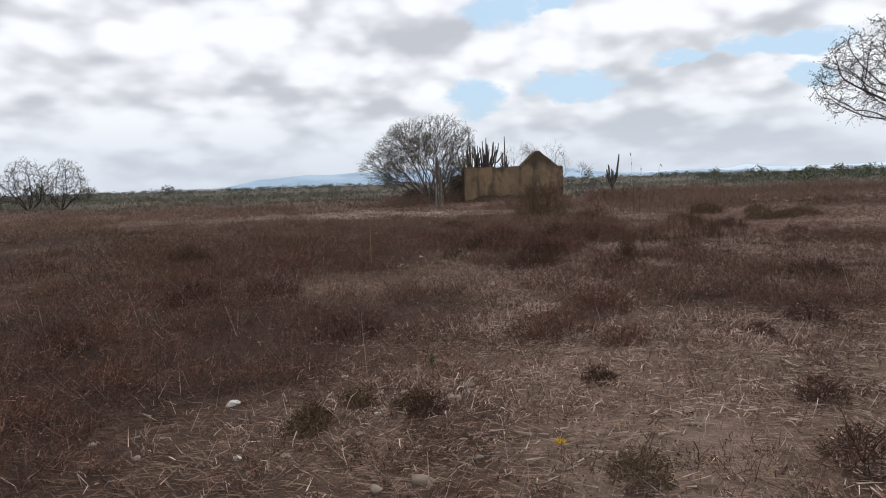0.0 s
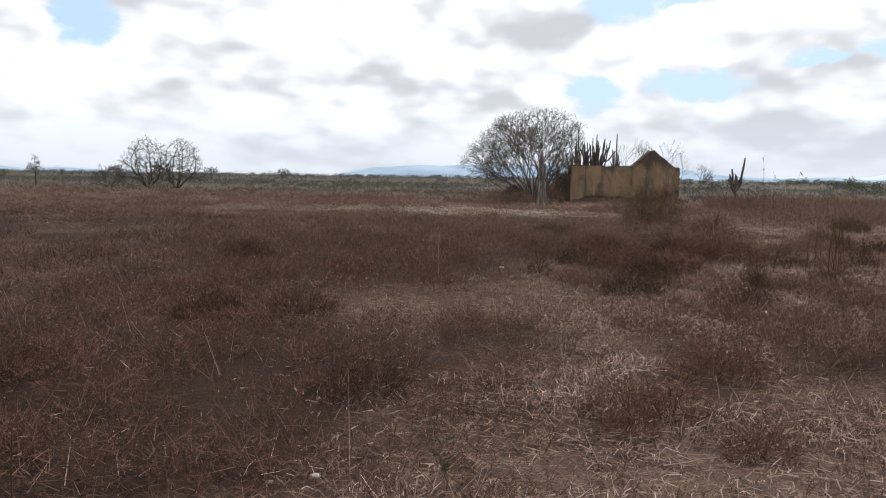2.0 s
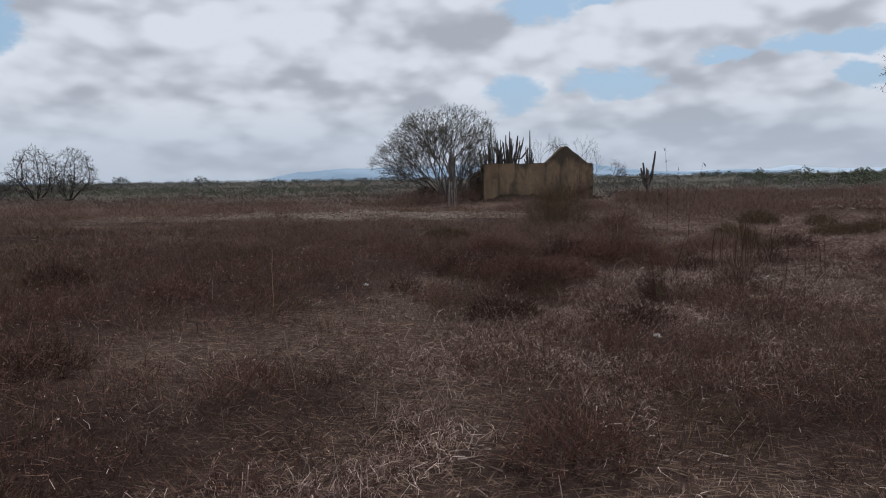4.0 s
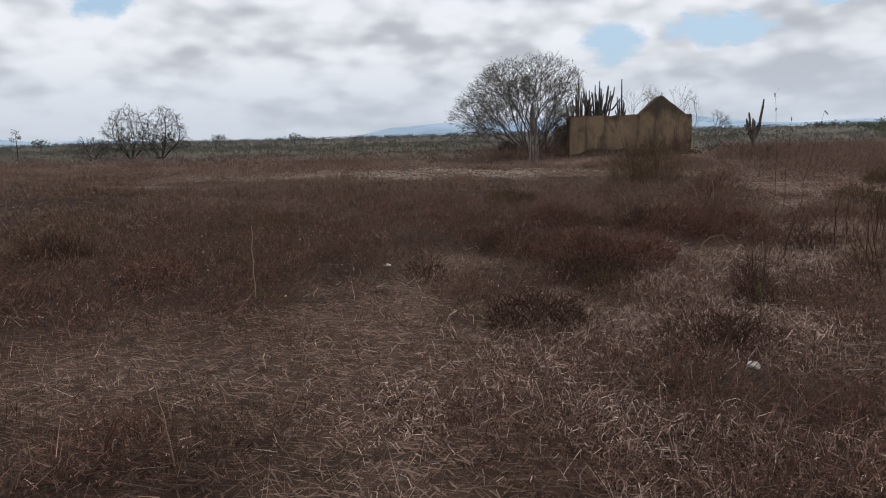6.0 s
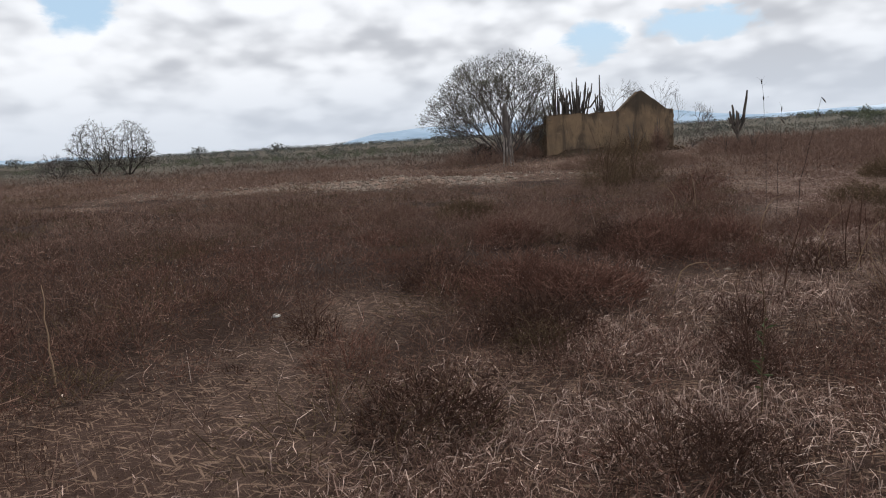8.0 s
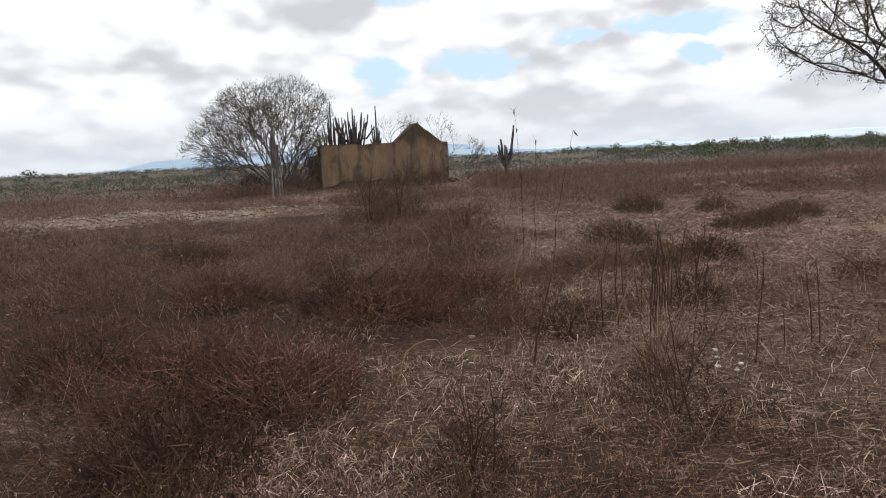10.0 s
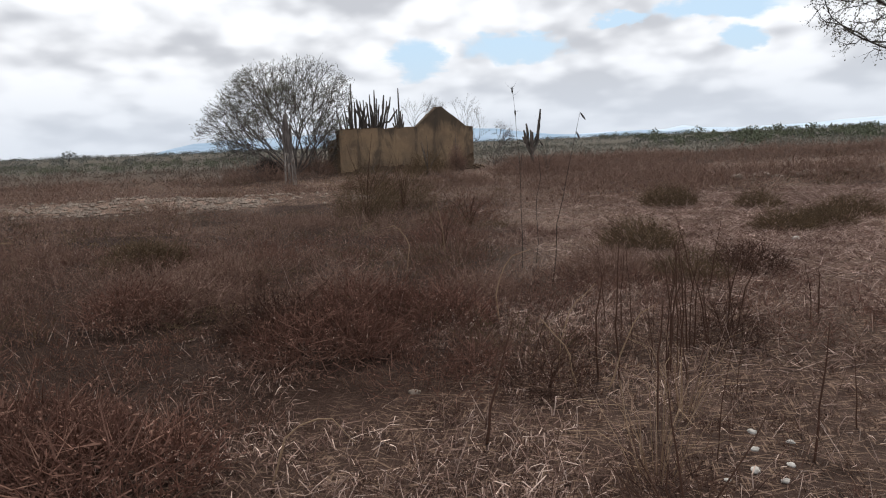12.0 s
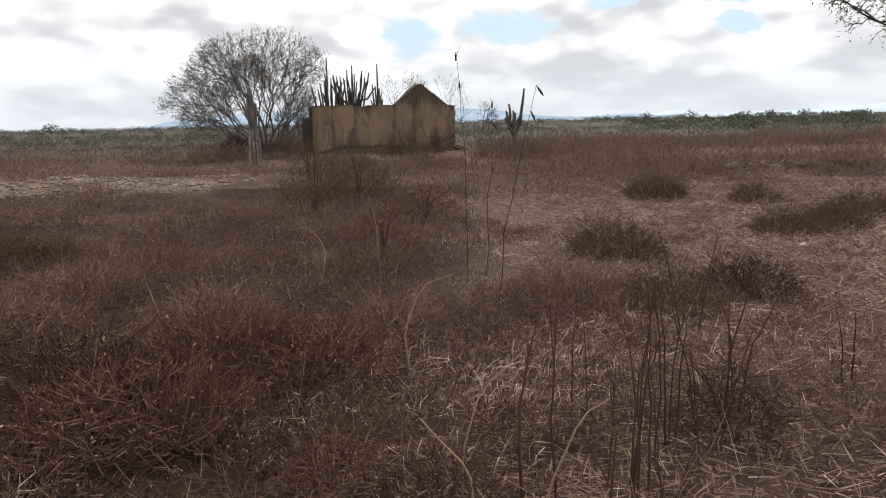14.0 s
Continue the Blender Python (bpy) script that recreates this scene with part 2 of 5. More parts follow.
def hill_material(name, a, b, haze_glow):
    """Far hills: the haze of kilometres of air is put into colour and emission."""
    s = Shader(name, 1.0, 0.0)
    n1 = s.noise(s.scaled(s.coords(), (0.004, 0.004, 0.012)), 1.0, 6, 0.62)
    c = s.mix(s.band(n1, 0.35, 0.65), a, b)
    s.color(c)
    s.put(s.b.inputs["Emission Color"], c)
    s.b.inputs["Emission Strength"].default_value = haze_glow
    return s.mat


SOIL = soil_material()
STRAW = strand_material("straw", (0.120, 0.066, 0.050), (0.38, 0.252, 0.205), (0.88, 0.68, 0.58), 0.75)
TWIG = strand_material("brown_twigs", (0.058, 0.030, 0.021), (0.105, 0.056, 0.039), (0.19, 0.112, 0.077))
BRUSH = strand_material("brown_brush", (0.104, 0.058, 0.043), (0.190, 0.110, 0.083), (0.41, 0.255, 0.192))
STRAW_STEM = strand_material("broken_straw", (0.30, 0.205, 0.160), (0.56, 0.412, 0.335), (0.84, 0.68, 0.575), 0.7)
LITTER = strand_material("leaf_litter", (0.038, 0.020, 0.014), (0.140, 0.077, 0.053), (0.483, 0.33, 0.235))
# dry brush for farther ground, with distance haze put into its paler tints
DRY_HAZED_BRUSH = strand_material("dry_hazed_brush", (0.175, 0.108, 0.082), (0.275, 0.178, 0.138), (0.40, 0.272, 0.213))
RED_BRUSH = strand_material("reddish_brush", (0.115, 0.057, 0.041), (0.204, 0.105, 0.078), (0.38, 0.222, 0.165))
# brown and reddish brush again, its tints lifted for haze
HAZED_BRUSH = strand_material("hazed_brush", (0.185, 0.113, 0.086), (0.285, 0.182, 0.142), (0.42, 0.28, 0.22))
# GREY_SCRUB, DUSK_BRUSH, WOODS and FAR_GREEN carry a lift for distance haze
GREY_SCRUB = strand_material("grey_green_scrub", (0.150, 0.141, 0.116), (0.195, 0.181, 0.149), (0.24, 0.219, 0.180))
DUSK_BRUSH = strand_material("dull_brush", (0.145, 0.106, 0.085), (0.195, 0.145, 0.117), (0.26, 0.196, 0.158))
OLIVE = strand_material("olive_brush", (0.090, 0.060, 0.033), (0.150, 0.104, 0.060), (0.25, 0.172, 0.104))
STALK = strand_material("pale_stalk", (0.273, 0.180, 0.117), (0.40, 0.278, 0.182), (0.52, 0.375, 0.256))
WOODS = strand_material("scrub_leaves", (0.105, 0.112, 0.100), (0.140, 0.146, 0.130), (0.185, 0.187, 0.166))
WOODS_GREEN = strand_material("green_scrub_leaves", (0.110, 0.122, 0.080), (0.150, 0.165, 0.108), (0.20, 0.212, 0.142))
LEAF = strand_material("small_grey_leaves", (0.14, 0.136, 0.120), (0.20, 0.198, 0.165), (0.28, 0.29, 0.21), 0.8, 0.5)
LEAF_GREEN = strand_material("small_green_leaves", (0.06, 0.074, 0.034), (0.085, 0.104, 0.046), (0.13, 0.14, 0.068), 0.8, 0.35)
BARK = bark_material("grey_bark", (0.090, 0.078, 0.072), (0.20, 0.176, 0.162))
BARK_PALE = bark_material("weathered_wood", (0.11, 0.09, 0.08), (0.42, 0.37, 0.33), 14.0)
BARK_DARK = bark_material("dark_bark", (0.035, 0.028, 0.025), (0.08, 0.066, 0.058))
PLASTER, ADOBE, CACTUS = plaster_material(), adobe_material(), cactus_material()
STONE = stone_material("field_stone", (0.20, 0.155, 0.125), (0.33, 0.265, 0.215))
STONE_WHITE = stone_material("white_stone", (0.55, 0.52, 0.48), (0.74, 0.71, 0.67))
# blue and pale hill tints, with emission, stand in for haze
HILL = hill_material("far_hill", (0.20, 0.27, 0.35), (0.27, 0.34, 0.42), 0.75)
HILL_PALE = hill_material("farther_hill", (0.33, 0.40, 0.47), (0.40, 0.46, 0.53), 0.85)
FLOWER = Shader("yellow_petals", 0.8, 0.2).color((0.55, 0.36, 0.03)).mat

# ---------------------------------------------------------------- mesh helpers
rng = np.random.default_rng(7)


def raw_mesh(name, verts, tris, mat, smooth=False):
    verts = np.asarray(verts, dtype=np.float32).reshape(-1, 3)
    tris = np.asarray(tris, dtype=np.int32).reshape(-1, 3)
    me = bpy.data.meshes.new(name)
    me.vertices.add(len(verts))
    me.vertices.foreach_set("co", verts.ravel())
    me.loops.add(len(tris) * 3)
    me.loops.foreach_set("vertex_index", tris.ravel())
    me.polygons.add(len(tris))
    me.polygons.foreach_set("loop_start", np.arange(0, len(tris) * 3, 3, dtype=np.int32))
    me.polygons.foreach_set("use_smooth", np.full(len(tris), smooth))
    me.materials.append(mat)
    me.update(calc_edges=True)
    return me


class Soup:
    """Collects tubes and blades into one triangle mesh."""

    def __init__(self):
        self.v, self.f, self.n = [], [], 0

    def add(self, v, f):
        v = np.asarray(v, dtype=np.float32).reshape(-1, 3)
        self.v.append(v)
        self.f.append(np.asarray(f, dtype=np.int32).reshape(-1, 3) + self.n)
        self.n += len(v)

    def tube(self, pts, radii, sides=6, ribs=0.0, tip=True):
        pts, radii = np.asarray(pts, float), np.asarray(radii, float)
        n = len(pts)
        d = np.gradient(pts, axis=0)
        d /= np.linalg.norm(d, axis=1)[:, None] + 1e-9
        ref = np.array((0.31, 0.94, 0.1)) if abs(d[0][1]) < 0.9 else np.array((1.0, 0.1, 0.0))
        u = np.cross(d, ref)
        u /= np.linalg.norm(u, axis=1)[:, None] + 1e-9
        w = np.cross(d, u)
        a = np.linspace(0, 2 * math.pi, sides, endpoint=False)
        star = 1 - ribs * (np.arange(sides) % 2)
        ring = (np.cos(a) * star)[None, :, None] * u[:, None, :] + (np.sin(a) * star)[None, :, None] * w[:, None, :]
        v = (pts[:, None, :] + ring * radii[:, None, None]).reshape(-1, 3)
        i, j = np.meshgrid(np.arange(n - 1), np.arange(sides), indexing="ij")
        k = (j + 1) % sides
        a0, a1, b0, b1 = i * sides + j, i * sides + k, (i + 1) * sides + j, (i + 1) * sides + k
        f = np.stack([np.stack([a0, a1, b1], -1), np.stack([a0, b1, b0], -1)], 2).reshape(-1, 3)
        if tip:
            top = pts[-1] + d[-1] * radii[-1] * 0.6
            v = np.vstack([v, top])
            jj = np.arange(sides)
            f = np.vstack([f, np.stack([(n - 1) * sides + jj, (n - 1) * sides + (jj + 1) % sides, np.full(sides, n * sides)], -1)])
        self.add(v, f)

    def spikes(self, base, tipv, width):
        """Three-sided tapering strands from base to base + tipv."""
        base, tipv = np.asarray(base, float), np.asarray(tipv, float)
        n = len(base)
        d = tipv / (np.linalg.norm(tipv, axis=1)[:, None] + 1e-9)
        ref = np.where(np.abs(d[:, 2:3]) < 0.8, np.array([[0, 0, 1.0]]), np.array([[1.0, 0, 0]]))
        u = np.cross(d, ref)
        u /= np.linalg.norm(u, axis=1)[:, None] + 1e-9
        w = np.cross(d, u)
        width = np.broadcast_to(width, (n,))[:, None]
        v = np.empty((n, 4, 3))
        for k, ang in enumerate((0.5, 2.6, 4.7)):
            v[:, k] = base + (math.cos(ang) * u + math.sin(ang) * w) * width * 0.5
        v[:, 3] = base + tipv
        o = np.arange(n)[:, None] * 4
        f = np.concatenate([o + np.array([[0, 1, 3]]), o + np.array([[1, 2, 3]]), o + np.array([[2, 0, 3]])], 1)
        self.add(v, f)

    def leaves(self, at, along, width, fold=0.3):
        """Lens-shaped folded leaves, four corners each."""
        at, along = np.asarray(at, float), np.asarray(along, float)
        n = len(at)
        side = np.cross(along, rng.normal(size=(n, 3)))
        side /= np.linalg.norm(side, axis=1)[:, None] + 1e-9
        width = np.broadcast_to(width, (n,))[:, None]
        nor = np.cross(along, side)
        nor /= np.linalg.norm(nor, axis=1)[:, None] + 1e-9
        v = np.stack([at, at + along * 0.5 + side * width * 0.5 + nor * width * fold, at + along, at + along * 0.5 - side * width * 0.5 + nor * width * fold], 1)
        o = np.arange(n)[:, None] * 4
        f = np.concatenate([o + np.array([[0, 1, 2]]), o + np.array([[0, 2, 3]])], 1)
        self.add(v, f)

    def mesh(self, name, mat, smooth=False):
        return raw_mesh(name, np.vstack(self.v), np.vstack(self.f), mat, smooth)


def part(name, me, parent, label=""):
    ob = new(name, me)
    ob.parent = parent
    if label:
        tagged(ob, label)
    return ob


def thing(name, at, label, category, group="", kind="", turn=0.0):
    ob = new(name)
    ob.empty_display_size = 0.2
    ob.matrix_basis = pose(*at, 0, 0, turn)
    return tagged(ob, label, category, group, kind)


# ---------------------------------------------------------------- the lie of the land
def bump2(x, y, cx, cy, rx, ry):
    return np.exp(-(((x - cx) / rx) ** 2 + ((y - cy) / ry) ** 2))


def lattice_noise(x, y, scale, seed):
    """Smooth value noise over the plan, 0 to 1."""
    x, y = np.asarray(x, float) / scale, np.asarray(y, float) / scale
    xi, yi = np.floor(x), np.floor(y)
    fx, fy = x - xi, y - yi
    fx, fy = fx * fx * (3 - 2 * fx), fy * fy * (3 - 2 * fy)

    def h(a, b):
        q = np.sin(a * 127.1 + b * 311.7 + seed * 74.7) * 43758.5453
        return q - np.floor(q)

    return (h(xi, yi) * (1 - fx) + h(xi + 1, yi) * fx) * (1 - fy) + (h(xi, yi + 1) * (1 - fx) + h(xi + 1, yi + 1) * fx) * fy


def ground(x, y):
    x, y = np.asarray(x, float), np.asarray(y, float)
    near = np.exp(-((np.hypot(x, y - 20) / 90) ** 2))
    z = (lattice_noise(x, y, 2.3, 1) - 0.5) * 0.07 * near + (lattice_noise(x, y, 0.6, 2) - 0.5) * 0.045 * near + (lattice_noise(x, y, 0.33, 3) - 0.5) * 0.035 * near
    z = z + 0.16 * np.clip((y - 38) / 12, 0, 1) * near
    bank = bump2(x, y, -6.5, 34.3, 8.5, 2.0)
    z = z + bank * (0.05 + 0.18 * lattice_noise(x, y, 0.9, 5) + 0.12 * lattice_noise(x, y, 0.4, 15))
    ridge = np.exp(-(((y - 31.5 - 5.0 * (x - 12) / 11) / 1.0) ** 2)) * np.clip((x - 11) / 2, 0, 1) * np.clip((25 - x) / 3, 0, 1)
    z = z + ridge * (0.06 + 0.25 * lattice_noise(x, y, 0.8, 7))
    swell = np.clip((y - 120) / 480, 0, 1) * np.clip((3000 - y) / 2200, 0, 1)
    return z + swell * (2.2 + np.clip(x / 300, -1, 1.2) * 0.9)


LANE = [(-0.69, 0.46), (-0.81, 5.14), (-1.07, 6.73), (-0.53, 7.92), (-0.58, 9.52), (-1.28, 11.32), (-1.34, 14.94)]
CLEAR = [(1.47, 3.46, 2.6, 2.8), (1.42, 6.73, 1.6, 1.2), (-1.08, 10.72, 1.6, 1.6), (1.02, 11.72, 1.0, 0.8), (2.66, 14.64, 1.3, 1.1),
         (8.25, 20.94, 2.4, 4.0), (12.47, 26.39, 5.0, 4.0), (-2.88, 10.12, 1.4, 1.2), (2.96, 14.34, 0.9, 0.7), (5.86, 20.34, 0.8, 1.0),
         (9.33, 23.97, 2.5, 2.0), (24, 43, 9, 3), (-1.89, 3.7, 1.7, 1.2), (5.25, 14.74, 1.2, 1.5), (-0.94, 14.84, 0.9, 0.7), (2.46, 14.54, 1.1, 0.6), (4.06, 15.54, 0.8, 0.8)]


def clearing(x, y):
    """How bare of brush the ground is, 0 to 1."""
    c = np.zeros(np.broadcast(x, y).shape)
    for (x0, y0), (x1, y1) in zip(LANE, LANE[1:]):
        s = np.clip(((x - x0) * (x1 - x0) + (y - y0) * (y1 - y0)) / ((x1 - x0) ** 2 + (y1 - y0) ** 2), 0, 1)
        d = np.hypot(x - x0 - s * (x1 - x0), y - y0 - s * (y1 - y0))
        c = np.maximum(c, np.exp(-(d / 0.55) ** 2))
    for cx, cy, rx, ry in CLEAR:
        c = np.maximum(c, bump2(x, y, cx, cy, rx, ry))
    return c


DENSE = [(-4.72, 6.5, 1.9, 2.6), (0.46, 15.94, 2.0, 2.0), (1.32, 10.32, 1.0, 0.8), (-4.84, 18.94, 4, 4), (-4.29, 3.46, 1.0, 1.2), (-3.28, 7.72, 1.6, 1.4), (0.32, 7.72, 0.6, 1.6), (2.12, 8.12, 1.2, 1.2), (2.66, 18.94, 2.0, 1.5), (-0.14, 17.54, 3.0, 2.8), (-3.68, 9.32, 1.5, 1.4), (-1.84, 16.94, 2.5, 2.0), (-3.09, 5.86, 0.8, 1.4), (1.26, 15.84, 1.0, 0.8), (0.66, 14.94, 1.2, 0.9), (-2.88, 10.62, 0.9, 0.7), (-1.98, 8.92, 0.9, 0.9), (-0.48, 11.72, 0.7, 0.6)]


def thicket(x, y):
    d = np.zeros(np.broadcast(x, y).shape)
    for cx, cy, rx, ry in DENSE:
        d = np.maximum(d, bump2(x, y, cx, cy, rx, ry))
    # the brush closes in west of the trodden strip
    edge = np.interp(y, [2.26, 5.86, 7.72, 9.22, 11.72, 13.33, 14.94, 16.94, 19.94, 25.79], [-2.37, -1.41, -1.58, -2.98, -3.28, 0.2, 2.2, 3.5, 4.5, 5.53])
    west = np.clip((edge + 1.4 * (lattice_noise(x, y, 1.3, 81) - 0.5) - x) / 0.8, 0, 1)
    return np.maximum(d, west * np.clip(0.15 + 1.1 * lattice_noise(x, y, 1.1, 82), 0.2, 0.95))


def pale_soil(x, y):
    p = 1.2 * bump2(x, y, -4.6, 33.4, 6.8, 2.4) * np.clip(3.2 * lattice_noise(x, y, 2.2, 29) - 0.75, 0.08, 1) * np.clip(2.2 * (0.5 * lattice_noise(x, y, 1.5, 9) + 0.5 * lattice_noise(x, y, 0.5, 19)) - 0.45, 0, 1)
    p = np.maximum(p, 0.7 * bump2(x, y, 1.0, 41.0, 1.6, 1.3))
    p = np.maximum(p, 0.6 * bump2(x, y, 5.5, 42.0, 2.5, 1.2))
    p = np.maximum(p, 0.9 * bump2(x, y, 3.0, 45.5, 5.0, 3.0) * np.clip(2.6 * lattice_noise(x, y, 1.6, 12) - 0.8, 0, 1))
    p = np.maximum(p, 0.95 * bump2(x, y, 9.76, 22.76, 4.5, 5.0))
    p = np.maximum(p, 0.58 * bump2(x, y, 0.5, 3.8, 2.8, 2.6) * np.clip(0.1 + 1.2 * lattice_noise(x, y, 0.7, 15), 0, 1))
    p = np.maximum(p, 0.5 * bump2(x, y, -14, 30, 3.5, 0.8))
    p = np.maximum(p, 0.5 * bump2(x, y, 22, 58, 8, 1.5))
    return np.maximum(p, (0.10 + 0.48 * np.clip((x - 5.5) / 2, 0, 1) * (y > 15)) * clearing(x, y))


def axis_lines(lo, hi, step, reach):
    mid = np.arange(lo, hi + step / 2, step)
    grow, d, s = [], 0.0, step
    while d < reach:
        s *= 1.22
        d += s
        grow.append(d)
    return np.concatenate([lo - np.array(grow[::-1]), mid, hi + np.array(grow)])


def build_ground():
    gx, gy = axis_lines(-14, 18, 0.16, 4600), axis_lines(-0.6, 40, 0.16, 4600)
    X, Y = np.meshgrid(gx, gy)
    v = np.stack([X, Y, ground(X, Y)], -1).reshape(-1, 3)
    n, m = len(gx), len(gy)
    i, j = np.meshgrid(np.arange(m - 1), np.arange(n - 1), indexing="ij")
    a = i * n + j
    f = np.stack([np.stack([a, a + 1, a + n + 1], -1), np.stack([a, a + n + 1, a + n], -1)], 2).reshape(-1, 3)
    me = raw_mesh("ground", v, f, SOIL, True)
    me.attributes.new("pale", "FLOAT", "POINT").data.foreach_set("value", pale_soil(X, Y).astype(np.float32).ravel())
    g = np.clip((Y - 50) / 22, 0, 1) * (0.75 + 0.25 * np.clip(lattice_noise(X, Y, 40, 3) * 2 - 0.6, 0, 1))
    # mask for the darker soil: full in thickets, none in clearings
    thicket_soil = np.clip(1.3 * thicket(X, Y) - 0.1, 0, 1) * (1 - np.clip(1.2 * clearing(X, Y), 0, 1)) * (Y < 32)
    me.attributes.new("thicket_soil", "FLOAT", "POINT").data.foreach_set("value", thicket_soil.astype(np.float32).ravel())
    me.attributes.new("green", "FLOAT", "POINT").data.foreach_set("value", g.astype(np.float32).ravel())
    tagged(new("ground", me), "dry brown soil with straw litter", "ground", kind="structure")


build_ground()


def hills(name, mat, dist, profile, label):
    """A range of far hills: az and height in degrees along the ridge, with a slope in front."""
    az_ = np.linspace(profile[0][0], profile[-1][0], 90)
    e = np.interp(az_, [p[0] for p in profile], [p[1] for p in profile])
    e = e + 0.05 * (lattice_noise(az_, 0 * az_, 1.3, 4) - 0.5) + 0.03 * (lattice_noise(az_, 0 * az_, 0.4, 6) - 0.5)
    rows = []
    for k, (dd, h) in enumerate(((0.90, 0.0), (0.93, 0.45), (0.97, 0.8), (1.0, 1.0), (1.05, 0.5))):
        r = dist * dd
        top = np.tan(np.radians(np.maximum(e, -0.1))) * dist * h + 1.5 * (k > 0)
        rows.append(np.stack([r * np.sin(np.radians(az_)), r * np.cos(np.radians(az_)), top - 14 * (k == 0)], -1))
    v = np.stack(rows).reshape(-1, 3)
    n = len(az_)
    i, j = np.meshgrid(np.arange(4), np.arange(n - 1), indexing="ij")
    a = i * n + j
    f = np.stack([np.stack([a, a + 1, a + n + 1], -1), np.stack([a, a + n + 1, a + n], -1)], 2).reshape(-1, 3)
    tagged(new(name, raw_mesh(name, v, f, mat, True)), label, "hill", kind="structure")


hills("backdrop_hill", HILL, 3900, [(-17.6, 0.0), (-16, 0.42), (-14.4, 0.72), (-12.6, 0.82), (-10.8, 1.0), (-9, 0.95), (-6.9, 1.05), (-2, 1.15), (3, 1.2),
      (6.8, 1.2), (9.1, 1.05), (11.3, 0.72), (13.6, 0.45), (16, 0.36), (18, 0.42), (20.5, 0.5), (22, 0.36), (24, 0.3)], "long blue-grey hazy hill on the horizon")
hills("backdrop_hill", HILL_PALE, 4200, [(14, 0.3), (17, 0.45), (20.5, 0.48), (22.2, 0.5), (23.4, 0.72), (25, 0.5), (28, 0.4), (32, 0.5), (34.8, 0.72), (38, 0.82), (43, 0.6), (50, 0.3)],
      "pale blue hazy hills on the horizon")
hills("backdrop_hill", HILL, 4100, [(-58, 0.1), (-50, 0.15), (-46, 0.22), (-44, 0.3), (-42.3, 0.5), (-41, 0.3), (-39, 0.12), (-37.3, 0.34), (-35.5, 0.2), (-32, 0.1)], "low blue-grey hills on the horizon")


# ---------------------------------------------------------------- trees
def grow_tree(targets, stems, step=0.25, near=0.45, sense=2.5, seed=0, rounds=90):
    """Branches that grow towards a cloud of targets. Returns nodes and parents."""
    r = np.random.default_rng(seed)
    nodes = [np.zeros(3)]
    par = [-1]
    for s in stems:
        last = 0
        for q in s:
            nodes.append(np.array(q, float))
            par.append(last)
            last = len(nodes) - 1
    pts = np.array(targets, float)
    N, P = np.array(nodes), list(par)
    for _ in range(rounds):
        if not len(pts):
            break
        d2 = ((pts[:, None, :] - N[None]) ** 2).sum(-1)
        k = d2.argmin(1)
        dmin = np.sqrt(d2[np.arange(len(pts)), k])
        use = dmin < sense
        if not use.any():
            use = dmin < dmin.min() + 0.5
        pull = {}
        for i in np.nonzero(use)[0]:
            w = pts[i] - N[k[i]]
            pull.setdefault(k[i], []).append(w / (np.linalg.norm(w) + 1e-9))
        fresh = []
        for i, ws in pull.items():
            w = np.sum(ws, 0) + r.normal(size=3) * 0.22
            if len(ws) > 1 and np.linalg.norm(w) < 0.15:
                w = ws[0]
            q = N[i] + w / (np.linalg.norm(w) + 1e-9) * step * r.uniform(0.75, 1.2)
            fresh.append(q)
            P.append(i)
        N = np.vstack([N, fresh])
        d2 = ((pts[:, None, :] - N[None, -len(fresh):]) ** 2).sum(-1).min(1)
        pts = pts[d2 > near ** 2]
    return N, np.array(P)


def grow_fan(stems, reach, seed, first=1.1, ratio=0.80, split=0.30, depth=6, step=0.28, bend=0.05):
    """Branches that spread like a fan from one foot and fork at narrow angles until they reach the crown's outline."""
    r = np.random.default_rng(seed)
    N, P = [np.zeros(3)], [-1]

    def go(at, parent, way, left, level):
        way = way / np.linalg.norm(way)
        n = max(2, int(left / step))
        for k in range(n):
            way = way + r.normal(size=3) * bend
            way /= np.linalg.norm(way)
            at = at + way * left / n
            N.append(at)
            P.append(parent)
            parent = len(N) - 1
            lean = math.atan2(math.hypot(at[0], at[1]), at[2])
            if np.linalg.norm(at) > reach(lean, at[0]):
                return
        if level >= depth:
            return
        kids = 3 if r.random() < 0.35 else 2
        turn = r.uniform(0, 2 * math.pi)
        side = np.cross(way, (0.3, 0.8, 0.1))
        side /= np.linalg.norm(side)
        other = np.cross(way, side)
        for k in range(kids):
            a = turn + k * 2 * math.pi / kids
            w = way + (side * math.cos(a) + other * math.sin(a)) * split * r.uniform(0.6, 1.3)
            go(at, parent, w, left * ratio * r.uniform(0.8, 1.2), level + 1)

    for w in stems:
        go(np.zeros(3), 0, np.array(w, float), first * r.uniform(0.8, 1.25), 0)
    return np.array(N), np.array(P)


def branch_radii(P, tip, power=2.3, top=9.9):
    n = len(P)
    acc = np.zeros(n)
    kids = np.bincount(P[P >= 0], minlength=n)
    for i in range(n - 1, -1, -1):
        if kids[i] == 0:
            acc[i] = tip ** power
        if P[i] >= 0:
            acc[P[i]] += acc[i]
    return np.minimum(acc ** (1 / power), top)


